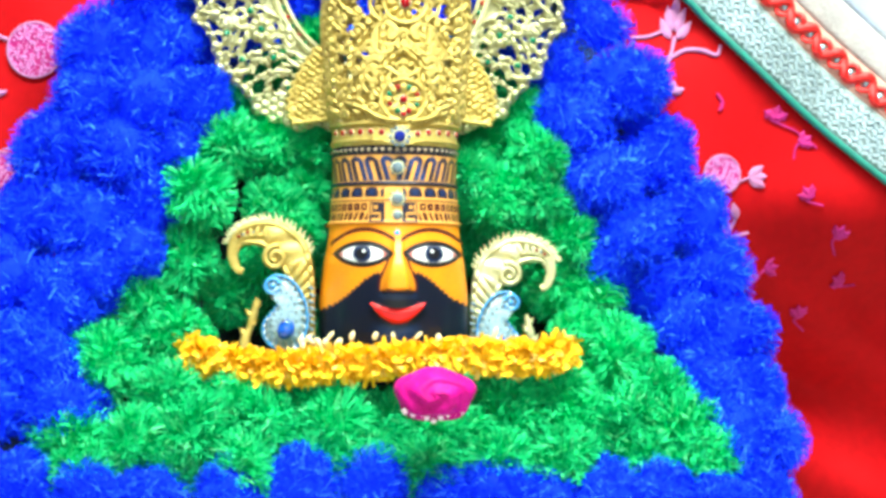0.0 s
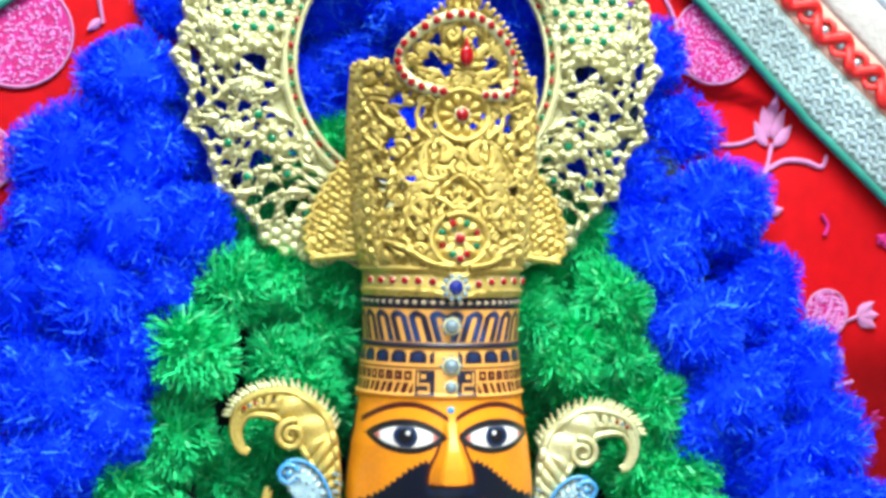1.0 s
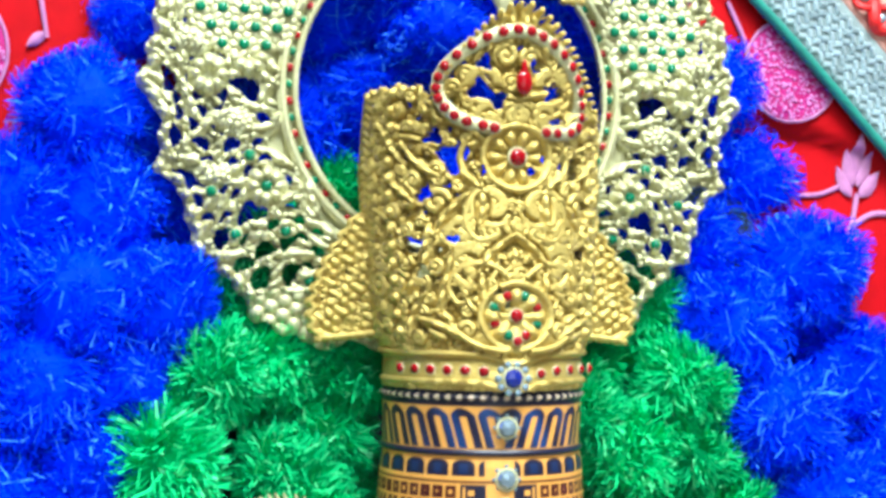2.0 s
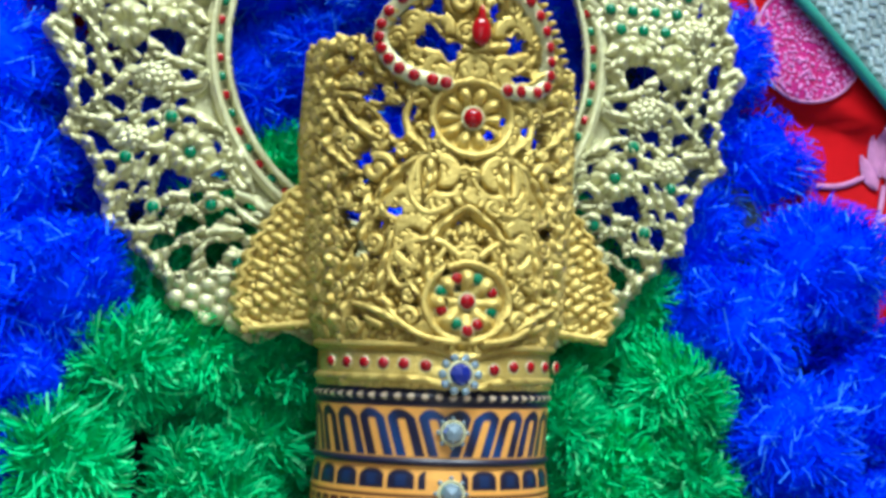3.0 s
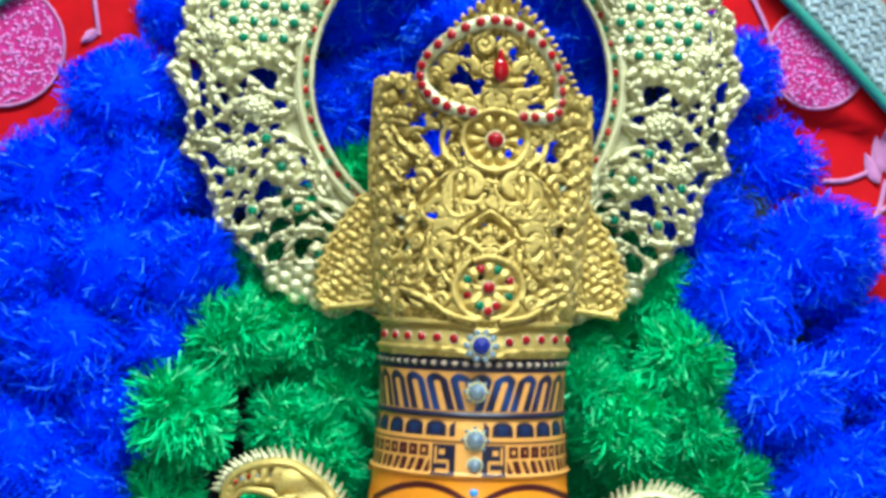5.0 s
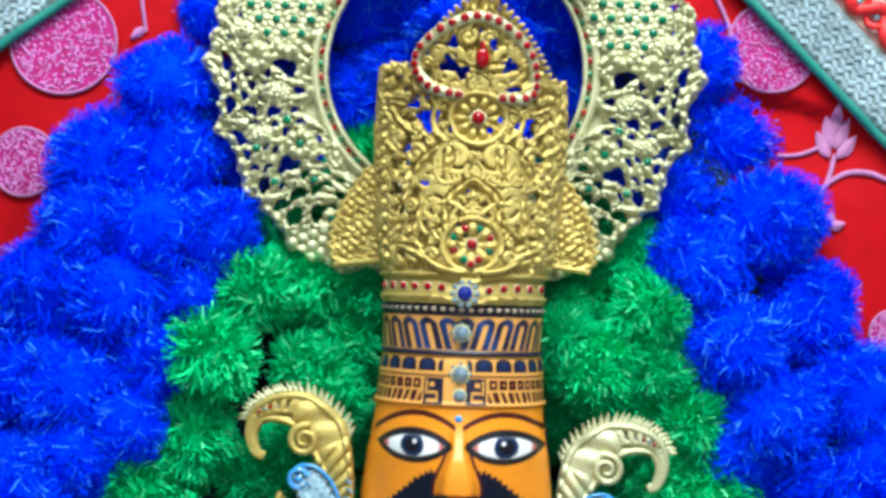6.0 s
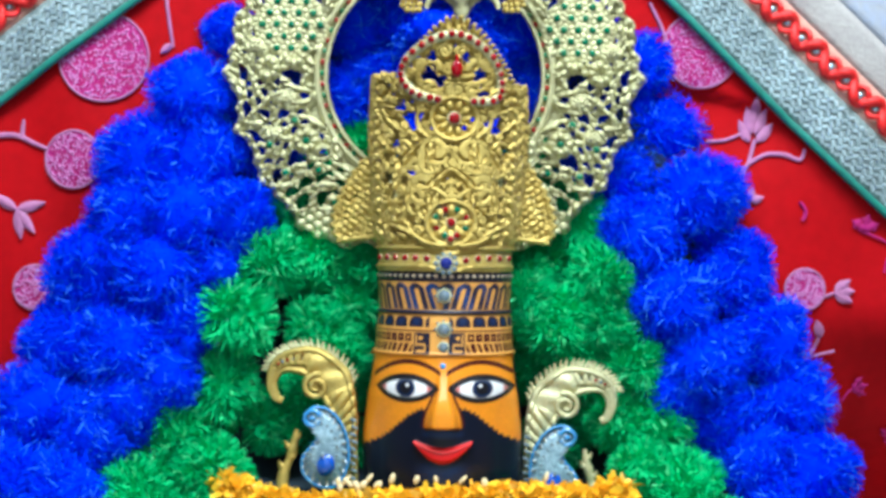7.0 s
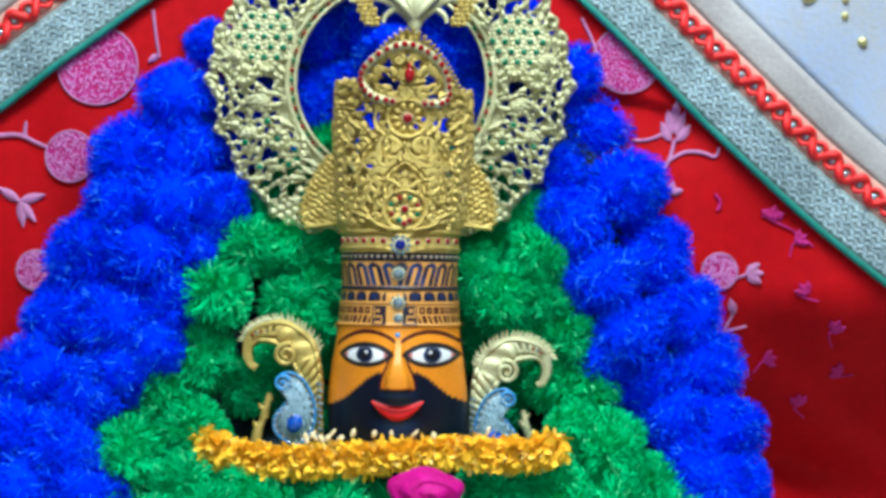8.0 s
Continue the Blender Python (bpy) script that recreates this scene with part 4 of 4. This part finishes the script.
    scale_rows = bead_field(xw + 0.25 * zw + wob, zw - 0.2 * xw - wob, 0.046, 0.55) * (0.8 + 0.2 * np.sin(140 * zw + 90 * xw))
    edge = np.maximum(np.exp(-((W - 0.06) / 0.05) ** 2), np.exp(-((V - 0.03) / 0.03) ** 2))
    yw = 0.475 + 0.05 * (1 - W) - 0.030 * np.maximum(scale_rows, 1.1 * edge)
    pierced = (scale_rows > 0.12) | (edge > 0.2) | (W > 0.9) | (V < 0.12)
    thick(part("wing", grid(fold(xw), yw, zw, pierced)[0], GOLD, crown, "scale-patterned gold wing plate"), 0.0014)
# raised scrolls on the crown's face
for s in (-1, 1):
    for pts, r in (([(0.055, 2.05), (0.14, 2.02), (0.185, 2.10), (0.15, 2.20), (0.085, 2.20), (0.06, 2.15)], 0.016),
                   ([(0.03, 1.88), (0.10, 1.93), (0.19, 1.92), (0.24, 1.85), (0.21, 1.78), (0.16, 1.80)], 0.015),
                   ([(0.10, 2.02), (0.20, 1.99), (0.30, 2.05), (0.33, 2.14)], 0.013),
                   ([(0.18, 2.25), (0.20, 2.35), (0.16, 2.44)], 0.014),
                   ([(0.05, 2.52), (0.12, 2.50), (0.19, 2.55), (0.20, 2.62), (0.15, 2.66), (0.11, 2.62)], 0.012),
                   ([(0.03, 2.70), (0.07, 2.76), (0.13, 2.74)], 0.011),
                   ([(0.04, 1.60), (0.14, 1.62), (0.22, 1.68), (0.26, 1.76)], 0.012)):
        line = curve([(x, 0, z) for x, z in pts], 20)
        part("scroll", tube([crown_place(0.025 + s * x, z, 0.035)[0] for x, _, z in line], [r, r, r * 0.6], 6), GOLD, crown)

# halo ring behind the crown
def halo_sheet():
    n = 620
    X, Z = np.meshgrid(np.linspace(HX - 1.36, HX + 1.36, n), np.linspace(HZ - 1.3, HZ + 1.36, n))
    x, z = X - HX, Z - HZ
    d, a = np.hypot(x, z), np.arctan2(z, np.abs(x))
    rng = random.Random(8)
    leaves = []
    # overlapping leaves that follow a swirling flow
    def flow(ang, q):
        return ang + 0.9 * math.sin(4.2 * ang + 7 * q) + 0.55

    grown = []
    for _ in range(4000):
        ang, q = rng.uniform(-1.05, 1.6), rng.uniform(0.74, 1.22)
        ex, ez, L = q * math.cos(ang), q * math.sin(ang), rng.uniform(0.18, 0.30)
        way = flow(ang, q) + rng.choice((-0.55, 0.0, 0.55))
        mx, mz = ex + 0.5 * L * math.cos(way), ez + 0.5 * L * math.sin(way)
        if all(math.hypot(mx - h[0], mz - h[1]) > 0.062 for h in grown):
            leaves.append((ex, ez, L, rng.uniform(0.021, 0.034), way, rng.uniform(-0.8, 0.8)))
            grown.append((mx, mz))
    blades, _ = leaf_field(np.abs(x), z, leaves)
    holes = []
    for _ in range(5000):
        ang, q = rng.uniform(-0.98, 1.57), rng.uniform(0.81, 1.18)
        ex, ez, L = q * math.cos(ang), q * math.sin(ang), rng.choice((0.034, 0.046, 0.060, 0.075))
        if all(math.hypot(ex - h[0], ez - h[1]) > 0.62 * (L + h[2]) + 0.018 for h in holes):
            holes.append((ex, ez, L, L * rng.uniform(0.45, 0.65), flow(ang, q) + rng.uniform(-0.5, 0.5)))
    near = np.full(X.shape, 3.0)
    for ex, ez, L, W, ang in holes:
        box = (np.abs(np.abs(x) - ex) < 2.2 * L) & (np.abs(z - ez) < 2.2 * L)
        du, dv = np.abs(x[box]) - ex, z[box] - ez
        p, q = du * math.cos(ang) + dv * math.sin(ang), dv * math.cos(ang) - du * math.sin(ang)
        q = q + 0.4 * p * p / L
        near[box] = np.minimum(near[box], np.hypot(p / L, q / (W * (1.0 - 0.45 * p / L))))
    H = 0.08 + 0.85 * blades
    H = np.maximum(H, 0.55 * np.exp(-((near - 1.15) / 0.12) ** 2))
    warp_x, warp_z = np.abs(x) + 0.01 * np.sin(z * 50), z + 0.01 * np.sin(x * 47)
    # beaded seed heads
    for cx, cz, r in ((0.90, -0.16, 0.085), (1.10, 0.16, 0.07), (0.98, -0.38, 0.07), (0.55, 0.92, 0.08), (0.20, 1.05, 0.08), (0.80, 0.72, 0.07)):
        eye = np.hypot(np.abs(x) - cx, (z - cz) * 1.3) * (1 + 0.12 * np.sin(5 * np.arctan2(z - cz, np.abs(x) - cx)))
        H = np.maximum(H, np.sqrt(np.clip(1 - (eye / r) ** 2, 0, 1)) * (0.55 + 0.5 * bead_field(warp_x, warp_z, 0.026)))
        near = np.where(eye < r, 3.0, near)
    # little rosettes
    for cx, cz in ((0.78, -0.42), (1.02, 0.02), (0.86, 0.10)):
        e, w = np.hypot(np.abs(x) - cx, z - cz), np.arctan2(z - cz, np.abs(x) - cx)
        r_in = smoothstep(0.088, 0.078, e)
        H = H * (1 - r_in) + r_in * (0.45 + 0.6 * np.abs(np.cos(4 * w)) * np.exp(-((e - 0.05) / 0.02) ** 2))
        near = np.where(r_in > 0.2, 3.0, near)
    lobes = 1.235 + 0.022 * np.cos(a * 22) + 0.010 * np.cos(a * 66) + 0.016 * np.cos(a * 37 + 1) * np.cos(a * 9)
    lobes = lobes + 0.05 * smoothstep(0.35, -0.1, np.abs(a - 0.1)) + 0.04 * smoothstep(0.3, 0.0, np.abs(a - 0.62))
    rim = np.exp(-((d - lobes + 0.028) / 0.020) ** 2)
    inner = np.maximum(np.exp(-((d - 0.668) / 0.010) ** 2), np.exp(-((d - 0.722) / 0.012) ** 2))
    H = np.where(d < 0.722, 0.05, H)
    H = np.maximum.reduce([H, rim * (0.8 + 0.3 * np.cos(a * 110)), inner * 0.8])
    # scale pattern low beside the crown
    low = smoothstep(-0.90, -0.96, a + 0.12 * np.sin(d * 9)) * (d > 0.7)
    H = H * (1 - low) + low * (0.2 + 0.5 * bead_field(np.abs(x) * 0.8 + z * 0.6, z * 0.8 - np.abs(x) * 0.6, 0.060, 0.52) + 0.5 * np.exp(-((d - 0.80) / 0.015) ** 2))
    # plain boss for the green stones
    boss = smoothstep(0.205, 0.185, np.hypot((np.abs(x) - 0.88) * 0.85, z - 0.29))
    H = H * (1 - boss) + boss * (0.40 + 0.25 * bead_field(warp_x, warp_z, 0.038))
    keep = (d < lobes) & (d > 0.66) & (Z > 1.60 + 0.02 * np.cos(x * 30))
    keep &= ~((near < 0.92) & (d > 0.77) & (d < lobes - 0.038) & (low < 0.1) & (boss < 0.1))
    return grid(X, halo_y(X) - 0.085 * H - 0.03 * np.sin(np.clip((d - 0.66) / 0.6, 0, 1) * math.pi), Z, keep)[0]


halo = thing("halo_ring", (HX, 0.69, 1.6), "large round pierced gold filigree halo behind the crown", "halo")
thick(part("pierced_plate", halo_sheet(), PALE_GOLD, halo, "pierced pale gold leaf scrollwork"), 0.0018)
for k in range(64):
    a = 2 * math.pi * k / 64
    x, z = HX + 0.695 * math.cos(a), HZ + 0.695 * math.sin(a)
    if z > 2.05:
        set_stone(halo, (x, halo_y(x) - 0.045, z), 0.0185, "ruby" if k % 2 else "emerald")
ring_pts = [(HX + 0.735 * math.cos(a), halo_y(HX + 0.735 * math.cos(a)) - 0.06, HZ + 0.735 * math.sin(a)) for a in np.linspace(0, 2 * math.pi, 90, endpoint=False)]
part("inner_rim", tube(ring_pts, [0.012], 6, 1, True), PALE_GOLD, halo)
for s in (-1, 1):
    for row in range(5):
        for k in range(5):
            x, z = 0.88 + 0.088 * (k - 2) + 0.044 * (row % 2), 0.29 + 0.072 * (row - 2)
            if math.hypot((x - 0.88) * 0.85, z - 0.29) < 0.172:
                px = HX + s * x
                set_stone(halo, (px, halo_y(px) - 0.085, HZ + z), 0.024, "emerald")
    for x, z in ((0.78, -0.42), (0.90, -0.62), (0.70, -0.60), (0.60, -0.80), (0.85, -0.30), (1.0, -0.45)):
        px = HX + s * x
        set_stone(halo, (px, halo_y(px) - 0.09, HZ + z), 0.025, "emerald")
# crest that hangs into the ring's top: a split palmette between two scrolls and two beaded tassels
for k in range(-2, 3):
    a = math.pi / 2 + 0.30 * k
    line = curve([(0.05 + 0.012 * k, 0.46, 3.04), (0.05 + 0.12 * math.cos(a), 0.43, 3.04 + 0.13 * math.sin(a)), (0.05 + 0.42 * math.cos(a), 0.48, 3.04 + 0.36 * math.sin(a))], 14)
    part("crest_petal", tube(line, [0.016, 0.024, 0.030, 0.034, 0.010], 8, 0.6), PALE_GOLD, halo)
part("crest_foot", tube([(0.05, 0.46, 3.09), (0.05, 0.46, 3.03), (0.05, 0.46, 2.99), (0.05, 0.46, 2.95)], [0.035, 0.05, 0.03, 0.018], 8, 0.7), PALE_GOLD, halo)
TASSEL_BEAD = raw_mesh("tassel_bead", *dome_shape(7, 2, 0.9), GOLD)
for s in (-1, 1):
    for pts in ([(0.02, 3.03), (0.07, 3.10), (0.14, 3.14), (0.20, 3.10), (0.22, 3.05)], [(0.08, 3.10), (0.20, 3.20), (0.34, 3.22), (0.46, 3.20)], [(0.30, 3.26), (0.42, 3.24), (0.54, 3.30)]):
        line = curve([(0.05 + s * x, 0.50, z) for x, z in pts], 18)
        part("crest_scroll", tube(line, [0.016, 0.024, 0.022, 0.012], 8, 0.6), PALE_GOLD, halo)
    for row in range(6):
        for k in range(4 if row % 2 else 3):
            x = 0.30 + 0.036 * (k - 1.5 + 0.5 * (row % 2 == 0)) + 0.012 * row
            piece("tassel_bead", TASSEL_BEAD, halo, (0.05 + s * x, 0.49 + 0.01 * (k % 2), 3.04 + 0.032 * row), 0.022)


# ---------------------------------------------------------------- ear ornaments
def ear_ornament(side):
    """A flat gold peacock neck that curls over to a beak, with a comb, over a blue paisley drop."""
    mirror = (lambda x: x) if side < 0 else (lambda x: -0.07 - x)
    y0, dz = (0.30, 0.0) if side < 0 else (0.44, -0.10)
    skin = GOLD if side < 0 else PALE_GOLD
    ob = thing("ear_ornament", (mirror(-0.6), y0, 0.2 + dz), "gold peacock-neck ear ornament with blue paisley drop", "ornament", "ear ornaments")
    P = lambda pts, y=0.0: [(mirror(x), y0 + y, z + dz) for x, z in pts]  # noqa: E731
    n = 200
    neck = curve(P([(-0.580, 0.20), (-0.590, 0.42), (-0.605, 0.60), (-0.680, 0.78), (-0.795, 0.89), (-0.915, 0.905), (-1.010, 0.870), (-1.050, 0.780), (-1.025, 0.690), (-0.985, 0.666)]), n)
    ways = np.gradient(neck, axis=0)
    ways /= np.linalg.norm(ways, axis=1)[:, None]
    outs = np.stack([-ways[:, 2], 0 * ways[:, 0], ways[:, 0]], 1) * (-1 if side < 0 else 1)
    t = np.linspace(0, 1, n)
    half = np.interp(t, np.linspace(0, 1, 10), NECK)
    V = np.linspace(-1, 1, 40)
    T, Vg = np.meshgrid(t, V, indexing="ij")
    rim = np.exp(-((np.abs(Vg) - 0.86) / 0.10) ** 2)
    ribs = (T < 0.30) * np.abs(np.sin(T * 90 - 2.5 * Vg))
    arm = smoothstep(0.47, 0.50, T) * smoothstep(0.72, 0.68, T)
    slots = arm * smoothstep(0.42, 0.12, np.abs(Vg - 0.25)) * smoothstep(-0.2, 0.5, np.sin(T * 150 + 2 * Vg))
    lower_slot = arm * np.exp(-((Vg + 0.45) / 0.12) ** 2)
    dent = smoothstep(0.30, 0.36, T) * smoothstep(0.48, 0.44, T) * np.sin(T * 60 + 3 * Vg)
    lift = 0.055 * np.sqrt(np.clip(1 - 0.8 * Vg ** 2, 0, 1)) + 0.022 * rim + 0.022 * ribs - 0.10 * slots - 0.07 * lower_slot + 0.008 * dent
    at = neck[:, None, :] + outs[:, None, :] * (Vg * half[:, None])[..., None]
    at[..., 1] -= lift * np.clip(half[:, None] / 0.07, 0.4, 1.0)
    thick(part("neck", grid(at[..., 0], at[..., 1], at[..., 2])[0], skin, ob), 0.002)
    turn = np.linspace(0, 3.4 * math.pi, 50)
    fade = 0.078 * (1 - turn / (4.2 * math.pi))
    part("volute", tube(np.array(P(list(zip(-0.775 + fade * np.cos(turn + 1.2), 0.755 + fade * np.sin(turn + 1.2))), -0.07)), [0.018, 0.016, 0.012], 8, 0.9), skin, ob)
    for k in range(25):
        i = int(n * (0.30 + 0.017 * k))
        root = neck[i] + outs[i] * half[i] * 0.9
        tip = neck[i] + outs[i] * (half[i] + 0.048) + ways[i] * 0.035
        part("comb_feather", tube([root, (root + tip) / 2 + (0, -0.02, 0), tip], [0.017, 0.014, 0.004], 5, 0.8), PALE_GOLD, ob)
    for k in range(6):
        piece("bead", GEMS["ruby" if k % 2 else "crystal"], ob, neck[int(n * 0.50) + 6 * k] + outs[int(n * 0.50) + 6 * k] * 0.012 + (0, -0.05, 0), 0.010)
    # studded strip between the drop and the cheek
    for k in range(9):
        piece("strip_bead", GEMS["crystal"], ob, P([(-0.552 + 0.008 * (k % 2), 0.22 + 0.043 * k)], -0.07)[0], (0.026, 0.02, 0.012), Euler((0, 0.4, 0)))
    # paisley drop with a curled head
    outline = curve(P([(-0.79, 0.635), (-0.70, 0.63), (-0.625, 0.56), (-0.575, 0.44), (-0.575, 0.30), (-0.63, 0.19), (-0.73, 0.17), (-0.83, 0.24), (-0.84, 0.34), (-0.775, 0.43), (-0.745, 0.50), (-0.77, 0.525), (-0.83, 0.56)], -0.12), 60, True)
    mid = outline.mean(0)
    rings = [outline + (mid - outline) * k + np.array((0, -0.045 * math.sin(k * 1.6), 0)) for k in (0.0, 0.15, 0.35, 0.6, 0.85)]
    verts = np.concatenate(rings + [outline + (0, 0.05, 0)])
    faces = [(r * 60 + k, r * 60 + (k + 1) % 60, (r + 1) * 60 + (k + 1) % 60, (r + 1) * 60 + k) for r in range(4) for k in range(60)]
    faces += [(300 + k, 300 + (k + 1) % 60, (k + 1) % 60, k) for k in range(60)] + [tuple(240 + k for k in range(60))]
    part("paisley", (verts, faces), PAISLEY, ob, "silver blue enamel paisley")
    part("paisley_rim", tube(outline + (0, -0.01, 0), [0.010], 6, 1, True), SKY_GLASS, ob, "blue enamel rim")
    curl = [(-0.785 + 0.045 * math.cos(w), 0.575 + 0.045 * math.sin(w)) for w in np.linspace(0.4, 6.0, 26)]
    part("head_curl", tube(np.array(P(curl, -0.14)), [0.016, 0.012], 7), SKY_GLASS, ob, "blue enamel curl")
    for k in range(60):
        inner, outer = outline[k] + (mid - outline[k]) * 0.24 + (0, -0.022, 0), outline[k] + (mid - outline[k]) * 0.05 + (0, -0.016, 0)
        if k % 2 == 0:
            part("hatch_wire", tube([outer, inner], [0.0085, 0.006], 5), SILVER_WIRE, ob)
    for k in range(0, 60, 3):
        piece("pearl", GEMS["crystal"], ob, outline[k] + (mid - outline[k]) * 0.42 + (0, -0.035, 0), 0.009)
    piece("blue_stone", GEMS["royal"], ob, P([(-0.70, 0.305)], -0.165)[0], (0.052, 0.04, 0.066), Euler((0, 0.35, 0)))
    piece("blue_stone", GEMS["sky"], ob, P([(-0.785, 0.575)], -0.14)[0], 0.020)
    # crystal dot added on the big blue stone as its white sparkle
    piece("pearl", GEMS["crystal"], ob, P([(-0.715, 0.365)], -0.19)[0], 0.014)
    # gilt sprig that stands outside the drop
    sprig = curve(P([(-0.975, 0.14), (-0.965, 0.24), (-0.935, 0.31), (-0.915, 0.38), (-0.90, 0.44), (-0.89, 0.50)], -0.05), 30)
    part("sprig", tube(sprig, [0.042, 0.034, 0.022, 0.030, 0.022, 0.012], 8, 0.7), skin, ob)
    for k, (dx, w) in enumerate(((-0.045, 0.022), (0.04, 0.02), (-0.05, 0.018), (0.035, 0.016))):
        p = sprig[8 + 5 * k]
        part("sprig_leaf", tube([p, p + np.array((dx * 0.6, -0.01, 0.015)), p + np.array((dx, 0, 0.045))], [0.012, w, 0.004], 7, 0.6), skin, ob)


NECK = [0.050, 0.052, 0.066, 0.112, 0.092, 0.064, 0.040, 0.024, 0.017, 0.010]
SILVER_WIRE = mat("silver_wire", (0.52, 0.60, 0.62), rough=0.35, metal=0.7, vary=0.3)
PAISLEY = mat("silver_blue_enamel", (0.34, 0.50, 0.60), rough=0.3, metal=0.3, vary=0.5, grain=260, bump=0.8, second=(0.10, 0.22, 0.34))
ear_ornament(-1)
ear_ornament(1)


# ---------------------------------------------------------------- garland and rose
def fringe(path, strands, reach, width, seed, squash):
    """Petals standing out round a line."""
    rng = np.random.default_rng(seed)
    p = path[rng.integers(0, len(path), strands)] + 0.02 * rng.normal(size=(strands, 3))
    way = rng.normal(size=(strands, 3)) * np.array(squash)
    way[:, 1] -= 0.35
    way /= np.linalg.norm(way, axis=1)[:, None]
    L = (reach * rng.uniform(0.55, 1.05, strands))[:, None]
    root, mid, tip = p, p + way * L * 0.55, p + way * L + np.array((0, 0, -0.015))
    side = np.cross(way, rng.normal(size=(strands, 3)))
    side /= np.linalg.norm(side, axis=1)[:, None]
    w = (width * rng.uniform(0.6, 1.3, strands))[:, None]
    verts = np.stack([root - side * w * 0.4, root + side * w * 0.4, mid + side * w, mid - side * w, tip + side * w * 0.5, tip - side * w * 0.5], 1).reshape(-1, 3)
    i = np.arange(strands)[:, None] * 6
    return verts, np.concatenate([i + np.array([0, 1, 2, 3]), i + np.array([3, 2, 4, 5])]).tolist()


strip = curve([(-1.28, 0.02, 0.19), (-1.05, -0.10, 0.12), (-0.75, -0.16, 0.09), (-0.4, -0.17, 0.12), (0.0, -0.17, 0.14), (0.4, -0.14, 0.17), (0.75, -0.08, 0.15), (1.02, 0.02, 0.19)], 90)
thickness = 0.078 + 0.02 * np.sin(np.arange(90) * 0.55) + 0.012 * np.sin(np.arange(90) * 1.7)
garland = thing("marigold_garland", (0, -0.1, 0.05), "orange-yellow marigold petal garland lying under the idol's chin", "garland")
part("core", tube(strip + (0, 0.05, 0), [0.05] + list(thickness[4:-4:4]) + [0.045], 10), YELLOW_YARN, garland)
tagged(part("petals", fringe(strip, 6500, 0.115, 0.030, 4, (0.8, 0.5, 1.0)), YELLOW_YARN, garland, smooth=False), kind="stuff")
rng = random.Random(12)
bud_v, bud_f = dome_shape(7, 3, 1.0)
for k in range(15):
    x = rng.uniform(-0.62, 0.62)
    i = int(np.argmin(np.abs(strip[:, 0] - x)))
    z = strip[i, 2] + rng.uniform(0.10, 0.16)
    piece("white_petal", raw_mesh("white_petal", bud_v, bud_f, WHITE_PETAL), garland, (x, strip[i, 1] + rng.uniform(-0.03, 0.05), z),
          (rng.uniform(0.012, 0.022), 0.014, rng.uniform(0.025, 0.045)), Euler((0, rng.uniform(-0.8, 0.8), 0)))


def rose_petal(cx, cy, cz, w, h, tilt, turn, cup):
    U, V = np.meshgrid(np.linspace(-1, 1, 13), np.linspace(0, 1, 9))
    wide = w * np.sin(math.pi * (0.18 + 0.72 * V)) ** 0.7
    x, z = U * wide, V * h * (1 - 0.12 * U ** 2)
    y = cup * (U ** 2) * w - 0.5 * cup * h * np.sin(V * 2.4) + 0.008 * np.sin(5 * U + 7 * V)
    ct, st = math.cos(tilt), math.sin(tilt)
    y, z = y * ct - z * st, y * st + z * ct
    c, s = math.cos(turn), math.sin(turn)
    return grid(cx + x * c - z * s, cy + y, cz + x * s + z * c)[0]


rose = thing("rose", (0.21, -0.50, -0.16), "deep magenta rose head lying on the green pom-poms", "flower")
A, B = np.meshgrid(np.linspace(0, 2 * math.pi, 70), np.linspace(0, 1, 40))
whorl = 0.5 + 0.5 * np.sin(2.0 * A + 15.0 * B ** 0.8)
wide = 0.235 * np.sin(B * math.pi / 2) * (1 + 0.05 * np.sin(5 * A))
part("bloom", grid(0.215 + wide * np.cos(A), -0.55 - 0.20 * np.cos(B * math.pi / 2) + 0.028 * whorl * np.sin(B * math.pi) ** 0.5, -0.045 + 0.66 * wide * np.sin(A) + 0.012 * whorl)[0], ROSE, rose)
for k in range(7):
    a = 2 * math.pi * k / 7 + 0.2
    ob = part("petal", rose_petal(0.215 + 0.13 * math.cos(a), -0.54, -0.06 + 0.035 * math.sin(a), 0.085, 0.055, 0.35, a - math.pi / 2, 0.6), ROSE, rose)
    thick(ob, 0.0008)
for k in range(9):
    x = 0.05 + 0.04 * k + rng.uniform(-0.01, 0.01)
    piece("pale_petal", raw_mesh("pale_petal", bud_v, bud_f, PALE_PETAL), rose, (x, -0.62, -0.190 + 0.06 * abs(k - 4) / 4 + rng.uniform(-0.01, 0.01)), (0.018, 0.014, rng.uniform(0.014, 0.024)), Euler((0, rng.uniform(-0.8, 0.8), 0)))
